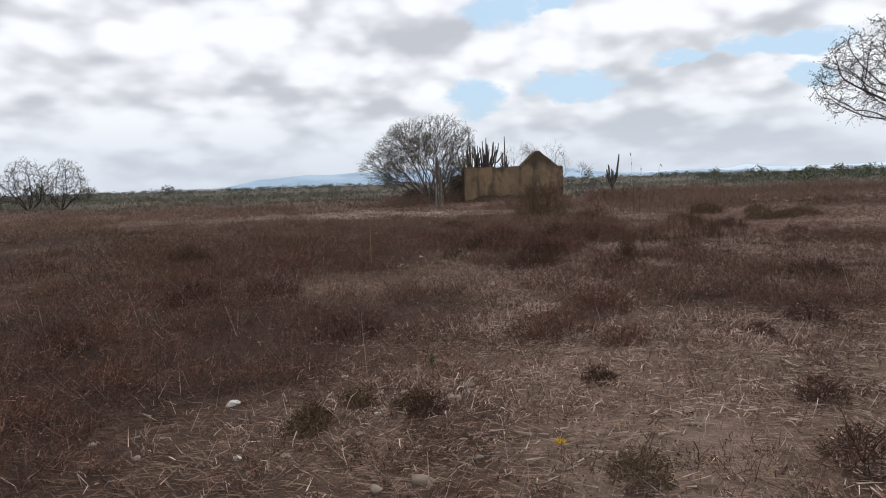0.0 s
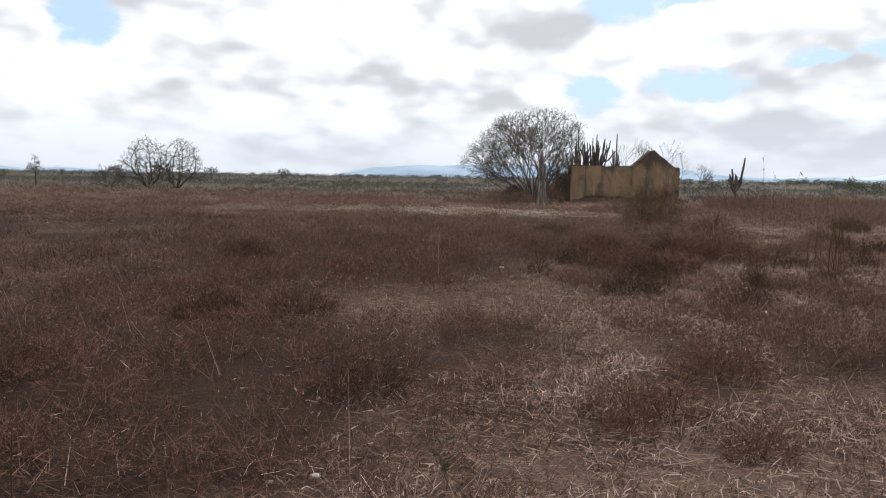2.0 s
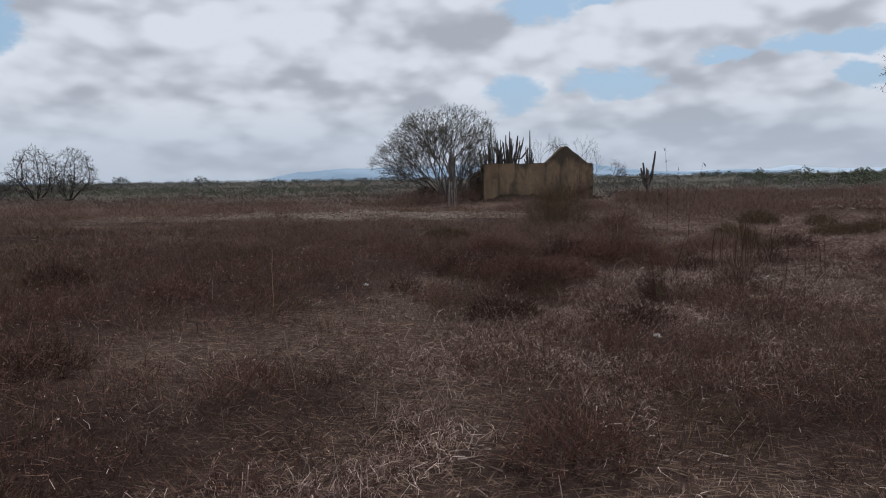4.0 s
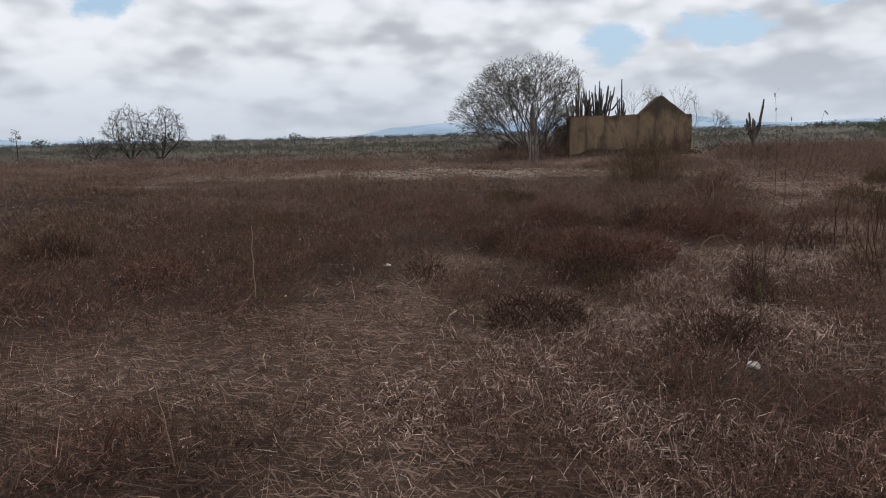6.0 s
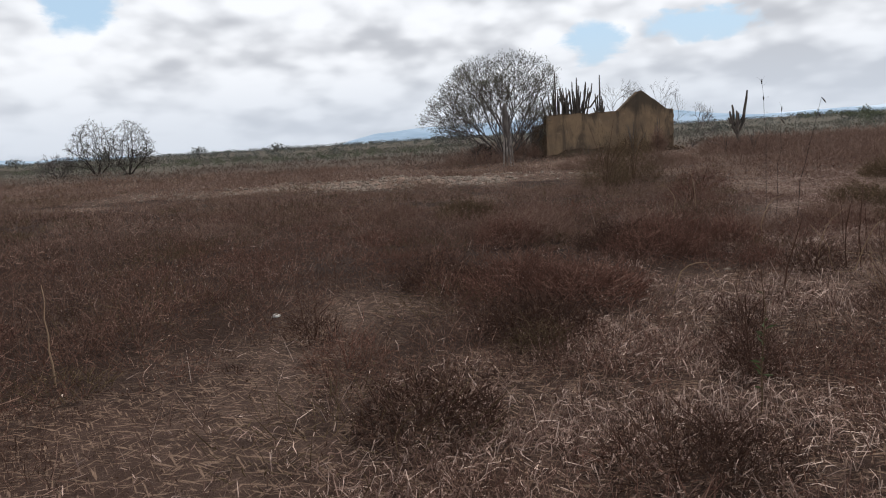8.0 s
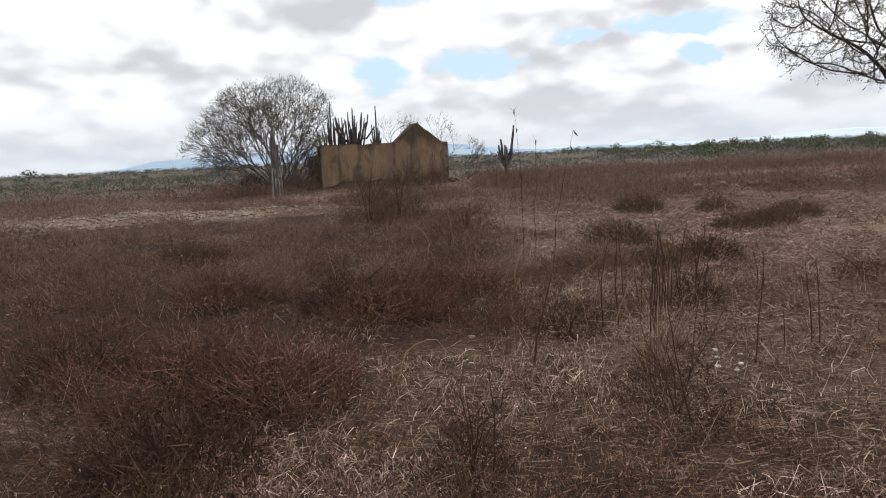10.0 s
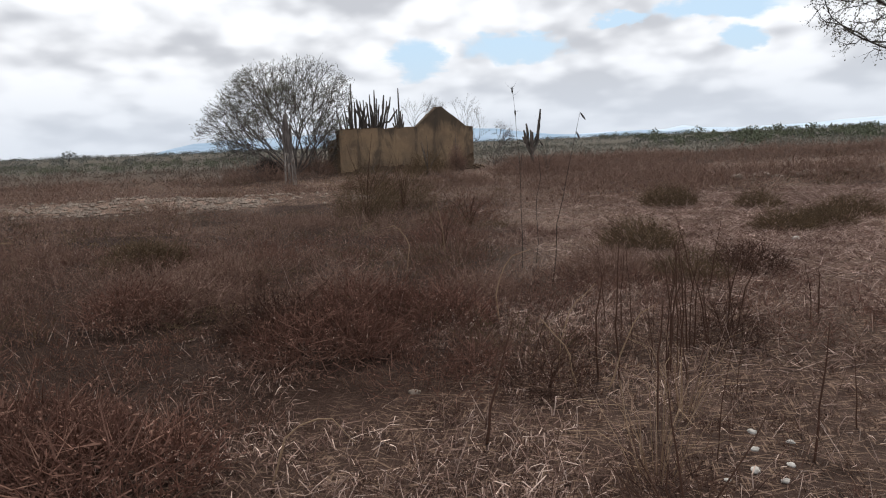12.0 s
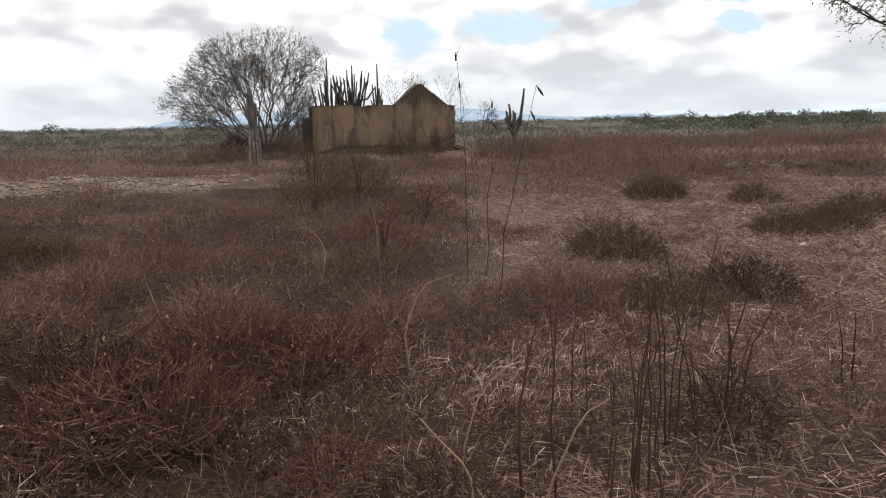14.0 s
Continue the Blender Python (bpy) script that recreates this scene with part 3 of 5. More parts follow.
def chains(P):
    """Splits a tree of nodes into runs from a fork to a tip."""
    n = len(P)
    kids = [[] for _ in range(n)]
    for i in range(n):
        if P[i] >= 0:
            kids[P[i]].append(i)
    size = np.ones(n)
    for i in range(n - 1, 0, -1):
        size[P[i]] += size[i]
    out, todo = [], [(0, k) for k in kids[0]]
    while todo:
        a, b = todo.pop()
        run = [a, b]
        while kids[run[-1]]:
            ks = sorted(kids[run[-1]], key=lambda q: -size[q])
            todo += [(run[-1], q) for q in ks[1:]]
            run.append(ks[0])
        out.append(run)
    return out


def bare_tree(name, at, targets, stems, label, category, tip=0.010, power=2.3, thick=0.06, top=9.9, step=0.25, near=0.45, twigs=2, twig_len=0.35, twig_width=0.012,
              leaf=0, leaf_len=0.2, leaf_width=0.05, leaf_mat=None, bark=None, seed=0, droop=0.0, group="", sense=2.5, spread=0.45, skeleton=None, fine_at=3.2):
    r = np.random.default_rng(seed + 100)
    N, P = skeleton or grow_tree(targets, stems, step, near, seed=seed, sense=sense)
    R = branch_radii(P, tip, power, top)
    ob = thing(name, at, label, category, group)
    bark = bark or BARK
    fine = Soup()
    for run in chains(P):
        big = sum(1 for k in run if R[k] > thick)
        rad = R[run].copy()
        rad[0] = rad[1]
        p = N[run]
        if big > 1:
            one = Soup()
            one.tube(p[:big + 1], rad[:big + 1], 7)
            part("limb", one.mesh("limb", bark, True), ob)
        if len(run) > big:
            q = max(big - 1, 0)
            if len(run) - q > 1:
                fine.tube(p[q:], rad[q:], 4)
    thin = np.nonzero((R < tip * fine_at) & (P >= 0))[0]
    d = N[thin] - N[P[thin]]
    d /= np.linalg.norm(d, axis=1)[:, None] + 1e-9
    base = np.repeat(N[thin], twigs, 0)
    way = np.repeat(d, twigs, 0) + r.normal(size=(len(thin) * twigs, 3)) * 0.55
    way[:, 2] -= droop
    way /= np.linalg.norm(way, axis=1)[:, None] + 1e-9
    way *= twig_len * r.uniform(0.5, 1.3, len(way))[:, None]
    fine.spikes(base, way, twig_width)
    tagged(part("twig_mass", fine.mesh("twig_mass", bark), ob), kind="stuff")
    if leaf:
        s = np.repeat(np.arange(len(base)), leaf)
        f = r.uniform(0.15, 1.0, len(s))[:, None]
        lw = way[s] / (np.linalg.norm(way[s], axis=1)[:, None] + 1e-9) + r.normal(size=(len(s), 3)) * spread
        lw *= leaf_len * r.uniform(0.6, 1.3, len(s))[:, None] / (np.linalg.norm(lw, axis=1)[:, None] + 1e-9)
        cr = Soup()
        cr.leaves(base[s] + way[s] * f, lw, leaf_width * r.uniform(0.6, 1.3, len(s)))
        tagged(part("crown", cr.mesh("crown", leaf_mat or LEAF), ob), kind="stuff")
    return ob


def gz(x, y):
    return float(ground(x, y))


# umbrella thorn tree beside the ruin
tx, ty = -2.3, 50.3


def thorn_reach(lean, x):
    if x < 0:
        return float(np.interp(math.degrees(lean), [0, 24, 45, 58, 66, 71, 76], [5.7, 5.75, 5.4, 5.45, 5.2, 3.4, 1.6]))
    return float(np.interp(math.degrees(lean), [0, 22, 33, 45, 60, 85], [5.7, 6.1, 5.6, 4.0, 2.4, 1.2]))


fan = [(-1.6, 0.1, 0.85), (-1.45, -0.5, 1.0), (-1.3, 0.5, 1.0), (-1.15, -0.1, 1.15), (-0.8, -0.4, 1.2), (-0.5, 0.6, 1.3), (-0.35, -0.6, 1.3), (0.0, 0.1, 1.3), (0.3, -0.5, 1.2), (0.45, 0.5, 1.2),
       (0.75, 0.0, 1.15), (0.95, -0.4, 1.1), (0.6, -0.2, 1.25), (0.85, 0.3, 1.2), (-0.2, 0.3, 1.4)]
bare_tree("thorn_tree", (tx, ty, gz(tx, ty) - 0.05), None, None, "wide umbrella-shaped thorn tree, many stems, fine feathery grey foliage", "tree", tip=0.0056, thick=0.05, top=0.075, fine_at=1.2,
          twigs=2, twig_len=0.36, twig_width=0.009, leaf=3, leaf_len=0.14, leaf_width=0.024, leaf_mat=LEAF, seed=5, spread=0.35, droop=0.03, skeleton=grow_fan(fan, thorn_reach, 14, first=1.35, ratio=0.80, split=0.42, depth=6, bend=0.06))


# leafless spreading tree at the edge of the clearing
def right_tree():
    r = np.random.default_rng(21)
    x, y = 22.9, 33.4
    pts = []
    while len(pts) < 1700:
        p = r.uniform(-1, 1, 3)
        if np.linalg.norm(p) > 1 or np.linalg.norm(p) < 0.3:
            continue
        q = (p[0] * 6.4, p[1] * 5.0, 6.6 + p[2] * 3.1 - 0.05 * (p[0] * 6.4) ** 2 * 0.4)
        if lattice_noise(q[0] + 50, q[2] * 1.3 + q[1] * 0.7, 1.0, 8) < 0.3:
            continue
        pts.append(q)
    bare_tree("spreading_tree", (x, y, gz(x, y) - 0.05), pts,
              [[(0, 0, 0.6), (-0.05, 0.0, 1.2), (-0.12, 0.05, 1.8), (-0.5, 0.0, 2.5), (-1.2, -0.1, 3.2), (-2.1, -0.1, 3.8)],
               [(0.08, 0, 0.7), (0.1, 0.0, 1.5), (0.3, 0.05, 2.4), (0.8, 0.3, 3.4), (1.4, 0.5, 4.4)],
               [(0.0, 0.1, 0.8), (0.0, 0.2, 2.0), (-0.2, 0.4, 3.2), (-0.4, 0.6, 4.4)]],
              "tall spreading tree with bare dark twisted branches", "tree", tip=0.010, thick=0.06, top=0.2, step=0.27, near=0.29, twigs=4, twig_len=0.40, twig_width=0.012, spread=0.6,
              leaf=2, leaf_len=0.08, leaf_width=0.05, leaf_mat=LEAF, bark=BARK_DARK, seed=9, sense=2.2)


right_tree()


def low_bush(name, at, rx, ry, h, label, seed, n=260, humps=((0, 1),), bark=None, leaf=0, leaf_mat=None, tip=0.011, tw=0.018, category="bush", twig_len=0.3, near=0.36, group="", depth=4, wide=1.5, stems_n=9, twigs=2):
    r = np.random.default_rng(seed)
    N, P = np.zeros((1, 3)), np.array([-1])
    for hx, hs in humps:
        def reach(lean, x, hs=hs):
            return hs / math.sqrt((math.sin(lean) / rx) ** 2 + (math.cos(lean) / h) ** 2)

        stems = [(math.cos(a) * q, math.sin(a) * q * ry / rx, 1.0) for a, q in zip(r.uniform(0, 2 * math.pi, stems_n), r.uniform(0.2, wide * rx / h + 0.5, stems_n))]
        n2, p2 = grow_fan(stems, reach, seed, first=h * 0.27, ratio=0.8, split=0.48, depth=depth, bend=0.09)
        p2 = p2 + len(N)
        p2[0] = 0
        N, P = np.vstack([N, n2 + np.array((hx, 0, 0))]), np.concatenate([P, p2])
    return bare_tree(name, at, None, None, label, category, tip=tip, thick=0.05, top=0.09, twigs=twigs, twig_len=twig_len, twig_width=tw, fine_at=1.6,
                     leaf=leaf, leaf_len=0.16, leaf_width=0.07, leaf_mat=leaf_mat, bark=bark or BARK, seed=seed, group=group, skeleton=(N, P))



def web_bush():
    """Two rounded domes of criss-cross bare branches."""
    r = np.random.default_rng(31)
    pts = []
    while len(pts) < 1500:
        p = r.uniform(-1, 1, 3)
        p[2] = abs(p[2])
        if np.linalg.norm(p) > 1 or p[2] < 0.12:
            continue
        side = -1 if len(pts) % 2 else 1
        pts.append((side * 1.85 + p[0] * 3.0, p[1] * 2.0, 0.3 + p[2] * (5.0 if side > 0 else 5.15)))
    stems = [[(hx * 0.75 + dx_ * k * 0.12, dy_ * k * 0.12, 0.3 * k) for k in range(1, 5)] for hx in (-2.1, 2.1) for dx_, dy_ in ((-2.2, 0.4), (-0.9, -0.6), (0.2, 0.5), (1.2, -0.4), (2.4, 0.2))]
    bare_tree("bare_bush", (-40.0, 68, -0.1), pts, stems, "wide leafless grey thorn bush with a dense web of twigs", "bush", tip=0.0115, thick=0.05, top=0.10, step=0.26, near=0.25,
              twigs=3, twig_len=0.34, twig_width=0.02, leaf=1, leaf_len=0.14, leaf_width=0.06, leaf_mat=LEAF, bark=BARK_DARK, seed=31, sense=2.0)


web_bush()
low_bush("bare_bush", (-46.0, 68.5, -0.1), 2.2, 1.6, 2.6, "low leafless grey thorn bush", 32, 120, tip=0.011, tw=0.022, near=0.36)
low_bush("green_bush", (-64.5, 60, 0), 3.0, 2.2, 3.6, "leafy green thorn bush on the open ground", 33, 220, leaf=3, leaf_mat=LEAF_GREEN, tip=0.014, tw=0.03, near=0.42)
low_bush("bare_bush", (9.6, 57.2, 0.1), 1.5, 1.3, 3.5, "leafless grey bush standing behind the ruin", 34, 230, tip=0.005, tw=0.010, depth=5, twigs=3, stems_n=8)
low_bush("bare_bush", (5.2, 58.5, 0.1), 2.4, 1.3, 4.7, "leafless bush inside the ruin, showing above its wall", 35, 260, tip=0.0042, tw=0.009, depth=5, twigs=2, stems_n=8)
low_bush("bare_bush", (8.0, 58.8, 0.1), 1.5, 1.2, 4.7, "thin leafless bush rising behind the gable", 36, 110, tip=0.0042, tw=0.009, depth=5, twigs=3, stems_n=6)
low_bush("bare_bush", (-1.2, 52.4, 0.1), 1.4, 1.2, 2.7, "leafless bush between the tree and the ruin", 37, 230, tip=0.010, tw=0.015)
low_bush("bare_bush", (-3.4, 49.2, 0.1), 1.4, 1.0, 1.0, "dark dense low bush under the thorn tree", 38, 200, tip=0.012, tw=0.02, bark=BARK_DARK)


# ---------------------------------------------------------------- dead forked trunk
def dead_trunk():
    x, y = -1.66, 43.1
    ob = thing("dead_trunk", (x, y, gz(x, y) - 0.05), "dead forked trunk, dark above and stripped pale below", "tree trunk")
    s = Soup()
    s.tube([(0, 0, 1.45), (0.0, 0, 1.7), (-0.03, 0, 2.1), (-0.04, 0, 2.6), (-0.02, 0, 3.1)], [0.14, 0.165, 0.165, 0.145, 0.07], 9)
    s.tube([(-0.05, 0, 1.7), (-0.22, 0.02, 2.1), (-0.34, 0.02, 2.4), (-0.42, 0, 2.6)], [0.09, 0.065, 0.045, 0.02], 7)
    s.tube([(0.05, 0.03, 1.0), (0.1, 0.03, 1.4), (0.12, 0.03, 1.9), (0.18, 0, 2.5)], [0.10, 0.09, 0.08, 0.04], 7)
    part("trunk", s.mesh("trunk", BARK, True), ob)
    for dx_, r_, h in ((-0.16, 0.045, 1.7), (-0.01, 0.05, 1.85), (0.14, 0.05, 1.75), (0.24, 0.035, 1.5)):
        b = Soup()
        b.tube([(dx_ * 1.15, 0.02, 0), (dx_ * 1.05, 0, 0.45), (dx_, 0.0, 0.85), (dx_ * 0.75, 0, h)], [r_ * 1.25, r_, r_ * 0.95, r_ * 0.6], 7)
        part("bare_stem", b.mesh("bare_stem", BARK_PALE, True), ob, "pale stripped stem")


dead_trunk()


# ---------------------------------------------------------------- cacti
def cactus_column(s, pts, r, seed):
    q = np.random.default_rng(seed)
    pts = np.array(pts, float)
    t = np.linspace(0, 1, 9)
    k = np.linspace(0, 1, len(pts))
    p = np.stack([np.interp(t, k, pts[:, i]) for i in range(3)], -1)
    p[1:-1, :2] += q.normal(size=(7, 2)) * 0.02
    rad = r * np.interp(t, [0, 0.15, 0.85, 1], [0.8, 1, 0.95, 0.55]) * (1 + 0.06 * q.normal(size=9))
    s.tube(p, rad, 12, 0.28)


def cactus(at, arms, trunk_h, r, label, seed, group=""):
    """arms: foot height on the trunk, reach east, reach north, top height."""
    ob = thing("column_cactus", at, label, "cactus", group)
    s = Soup()
    cactus_column(s, [(0, 0, 0), (0, 0, trunk_h * 0.5), (0.02, 0, trunk_h)], r * 1.25, seed)
    part("trunk", s.mesh("trunk", CACTUS, True), ob)
    for n, (zf, ax, ay, zt) in enumerate(arms):
        s = Soup()
        cactus_column(s, [(ax * 0.1, ay * 0.1, zf), (ax * 0.5, ay * 0.5, zf + 0.25), (ax * 0.78, ay * 0.8, zf + 0.3 * (zt - zf)), (ax * 0.95, ay, zf + 0.62 * (zt - zf)), (ax * 1.22, ay, zt)], r * 0.85, seed + n + 1)
        part("arm", s.mesh("arm", CACTUS, True), ob)
    return ob


def cactus_stand():
    r = np.random.default_rng(17)
    for cx, y, spread, n, low, high, tall in ((0.75, 54.4, 0.85, 13, 3.5, 4.5, 5.2), (2.0, 54.7, 0.95, 15, 3.9, 4.75, 4.85), (3.5, 54.9, 0.28, 5, 3.2, 4.2, 4.9)):
        arms = []
        for k in range(n):
            u = 2 * (k + 0.5) / n - 1 + r.uniform(-0.1, 0.1)
            top = low + (high - low) * r.random() * (1 - 0.35 * abs(u))
            if k == n // 2:
                top = tall
            foot = r.uniform(0.5, 1.7)
            arms.append((foot, u * spread, r.uniform(-0.5, 0.5), top))
            if r.random() < 0.55:
                arms.append((foot + 1.0, u * spread * 1.1 + r.choice((-1, 1)) * r.uniform(0.12, 0.22), r.uniform(-0.3, 0.3), top - r.uniform(0.3, 1.1)))
        cactus((cx, y, 0.1), arms, low * 0.7, 0.066, "tall column cactus with many upright dark arms, behind the ruin wall", int(cx * 100), "cacti behind the ruin")


cactus_stand()
cactus((9.45, 44.6, 0.1), [(0.9, -0.3, 0.0, 2.0), (1.0, -0.18, 0.15, 2.3), (0.9, -0.06, -0.1, 2.0), (1.0, 0.36, 0.05, 2.95), (1.3, 0.2, 0.1, 1.8), (1.3, -0.34, 0.1, 1.7)], 1.9, 0.075,
       "candelabra cactus with short dark arms and one long arm", 77)


# ---------------------------------------------------------------- the ruin
def wall_block(name, parent, length, thick, top, low, mat, nx=60, nz=14, rough=0.03, seed=0, label=""):
    """A wall along local x with an uneven top edge and foot; top(x) and low(x) give its heights. Both faces and all edges are closed."""
    r = np.random.default_rng(seed)
    xs = np.linspace(0, length, nx)
    v, f = [], []
    for side in (0.0, thick):
        for i, x in enumerate(xs):
            a, b = low(x), top(x)
            for k in range(nz):
                z = a + (b - a) * k / (nz - 1)
                o = (lattice_noise(x * 3.1, z * 3.1 + side * 9, 0.7, seed) - 0.5) * rough * 2 + r.normal() * rough * 0.12
                v.append((x + (r.normal() * rough * 0.5 if i in (0, nx - 1) else 0), side + o, z))
    h = nx * nz

    def quad(a, b, c, d):
        f.extend([(a, b, c), (a, c, d)])

    for i in range(nx - 1):
        for k in range(nz - 1):
            a = i * nz + k
            quad(a, a + nz, a + nz + 1, a + 1)
            quad(h + a + 1, h + a + nz + 1, h + a + nz, h + a)
        a = i * nz + nz - 1
        quad(a, a + nz, h + a + nz, h + a)
        a = i * nz
        quad(h + a, h + a + nz, a + nz, a)
    for i in (0, nx - 1):
        for k in range(nz - 1):
            a = i * nz + k
            q = (a, a + 1, h + a + 1, h + a) if i == 0 else (h + a, h + a + 1, a + 1, a)
            quad(*q)
    return part(name, raw_mesh(name, v, f, mat), parent, label)


def ruin():
    A, C = np.array((0.15, 49.9)), np.array((7.75, 53.1))
    L = float(np.hypot(*(C - A)))
    ang = math.degrees(math.atan2(C[1] - A[1], C[0] - A[0]))
    ob = thing("ruined_house", (A[0], A[1], 0.0), "roofless ruined house with stained ochre plaster walls and one gable", "house", turn=ang)
    peak, j0 = 0.735 * L, 0.50 * L

    def top(x):
        e = 2.62 + 0.05 * (lattice_noise(x, 0, 0.45, 3) - 0.5) - 0.08 * math.exp(-((x - 0.33 * L) / 0.3) ** 2)
        g = 3.72 - (abs(x - peak) - 0.16) * (0.70 if x > peak else 0.84) if abs(x - peak) > 0.16 else 3.74
        return max(e, g + 0.05 * (lattice_noise(x, 5, 0.3, 4) - 0.5))

    def foot(x):
        u = x / L
        w = np.interp(u, [0, 0.06, 0.14, 0.3, 0.5, 0.62, 0.72, 0.8, 0.86, 0.93, 1.0], [0.3, 0.3, 0.58, 0.56, 0.5, 0.46, 0.42, 0.52, 0.74, 0.9, 1.1])
        return float(w) + 0.14 * (float(lattice_noise(x, 3, 0.35, 6)) - 0.5) + 0.06 * (float(lattice_noise(x, 8, 0.12, 7)) - 0.5)

    front = wall_block("wall", ob, L, 0.36, top, lambda x: -0.15, ADOBE, 90, 18, 0.04, 1, "bare dark adobe wall")
    # plaster stands a few centimetres proud of the adobe
    for s_, name in ((-0.05, "plaster"),):
        pl = wall_block(name, front, L - 0.05, 0.055, lambda x: top(x) - 0.02 - 0.05 * float(lattice_noise(x, 1, 0.5, 11)), foot, PLASTER, 150, 22, 0.012, 2, "ochre plaster, stained and broken away at the foot")
        pl.location = (0.02, s_ - 0.03, 0)
    # side and back walls, at right angles
    for at, length, hh, seed in (((1.2, 0.37), 4.2, 2.2, 3), ((L, 0.37), 4.4, 2.5, 4)):
        w = wall_block("wall", ob, length, 0.34, lambda x, hh=hh, seed=seed: hh - 0.25 * x / 4.4 + 0.3 * (float(lattice_noise(x, 2, 0.6, seed)) - 0.5), lambda x: -0.15, ADOBE, 40, 10, 0.04, seed, "bare dark adobe wall")
        w.matrix_basis = pose(at[0], at[1], 0, 0, 0, 90)
    w = wall_block("wall", ob, L - 1.2, 0.34, lambda x: 1.5 + 0.7 * (float(lattice_noise(x, 7, 1.1, 9)) - 0.5), lambda x: -0.15, ADOBE, 60, 10, 0.04, 8, "bare dark adobe wall")
    w.location = (1.0, 4.6, 0)
    # rubble fallen along the foot
    r = np.random.default_rng(12)
    for _ in range(46):
        x = r.uniform(-0.3, L + 0.4)
        if 0.3 < x / L < 0.62 and r.random() < 0.5:
            x = r.uniform(0.75, 1.02) * L
        size = r.uniform(0.09, 0.24)
        b = part("rubble", rubble_mesh(int(r.integers(5))), ob)
        hgt = 0.16 + (0.5 * max(0, x / L - 0.72) if x < L else 0.1)
        b.matrix_basis = pose(x, -0.16 - abs(r.normal()) * 0.32, hgt * r.uniform(0.3, 1.0), r.uniform(-25, 25), r.uniform(-25, 25), r.uniform(0, 360)) @ Matrix.Diagonal((size * 1.4, size, size * 0.75, 1))


def lumpy(seed, flat_=0.7, rough=0.22, div=2):
    bm = bmesh.new()
    bmesh.ops.create_icosphere(bm, subdivisions=div, radius=1.0)
    off = Vector((seed * 3.1, seed * 1.7, seed * 0.9))
    for v in bm.verts:
        n = noise.noise(v.co * 1.1 + off) * rough * 1.6 + noise.noise(v.co * 2.7 + off) * rough * 0.6
        v.co = v.co * (1 + n)
        v.co.z *= flat_
        if v.co.z < -0.28:
            v.co.z = -0.28
    return bm


RUBBLE = {}


def rubble_mesh(k):
    if k not in RUBBLE:
        bm = lumpy(k + 40, 0.8, 0.35, 1)
        me = bpy.data.meshes.new("rubble")
        bm.to_mesh(me)
        bm.free()
        me.materials.append(ADOBE)
        RUBBLE[k] = me
    return RUBBLE[k]


ruin()


# ---------------------------------------------------------------- stones
def stone(x, y, size, seed, mat, label, flat_=0.6, stretch=1.35, name="stone"):
    bm = lumpy(seed, flat_, 0.24, 3)
    for v in bm.verts:
        v.co = Vector((v.co.x * size * stretch, v.co.y * size, v.co.z * size))
    me = bpy.data.meshes.new(name)
    bm.to_mesh(me)
    bm.free()
    me.materials.append(mat)
    for p in me.polygons:
        p.use_smooth = True
    ob = new(name, me)
    ob.matrix_basis = pose(x, y, gz(x, y) + size * 0.16, 0, 0, seed * 47 % 360)
    return tagged(ob, label, "stone", "stones on the ground")


for n, (x, y, size, white) in enumerate([(-3.05, 4.48, 0.062, 1), (-1.89, 3.05, 0.055, 0), (-1.65, 3.1, 0.075, 0), (-1.35, 3.36, 0.045, 0), (-1.35, 4.74, 0.085, 0), (-1.98, 4.18, 0.04, 0),
                                       (-2.45, 3.48, 0.04, 0), (-2.06, 3.82, 0.035, 0), (-3.72, 3.78, 0.04, 0), (-3.34, 3.52, 0.04, 0), (-2.73, 3.46, 0.035, 1), (-2.34, 5.16, 0.035, 1), (0.7, 6.75, 0.04, 0),
                                       (2.01, 6.64, 0.05, 0), (0.33, 4.04, 0.035, 0), (-1.46, 4.4, 0.075, 0), (-1.98, 4.2, 0.04, 1), (-1.95, 4.42, 0.035, 0), (-2.25, 4.6, 0.055, 0), (-2.55, 5.02, 0.03, 0),
                                       (1.58, 10.87, 0.07, 1), (-7.51, 14.74, 0.09, 1), (2.61, 16.04, 0.045, 0), (-1.97, 14.44, 0.05, 1), (4.4, 15.14, 0.05, 1), (4.53, 14.99, 0.035, 1), (4.28, 14.89, 0.04, 1),
                                       (4.16, 14.66, 0.05, 1), (4.36, 14.7, 0.04, 1), (3.99, 14.6, 0.03, 1), (4.24, 14.54, 0.045, 1), (1.11, 3.34, 0.03, 0), (0.03, 3.7, 0.03, 0), (1.83, 5.02, 0.035, 0), (8.6, 21.67, 0.08, 1), (6.75, 18.24, 0.06, 0)]):
    stone(x, y, size * (0.45 if 14.3 < y < 15.4 and x > 3.7 else 0.66), n + 1, STONE_WHITE if white else STONE, "bright white stone lying in the straw" if white else "grey-brown field stone half sunk in the soil")
rb = np.random.default_rng(66)
for n in range(30):
    x, y = rb.uniform(-14, 1.0), 34.2 + rb.normal() * 0.9
    stone(x, y, rb.uniform(0.04, 0.12), 200 + n, STONE, "pale weathered rock on the sandy bank", 0.55, 1.6)


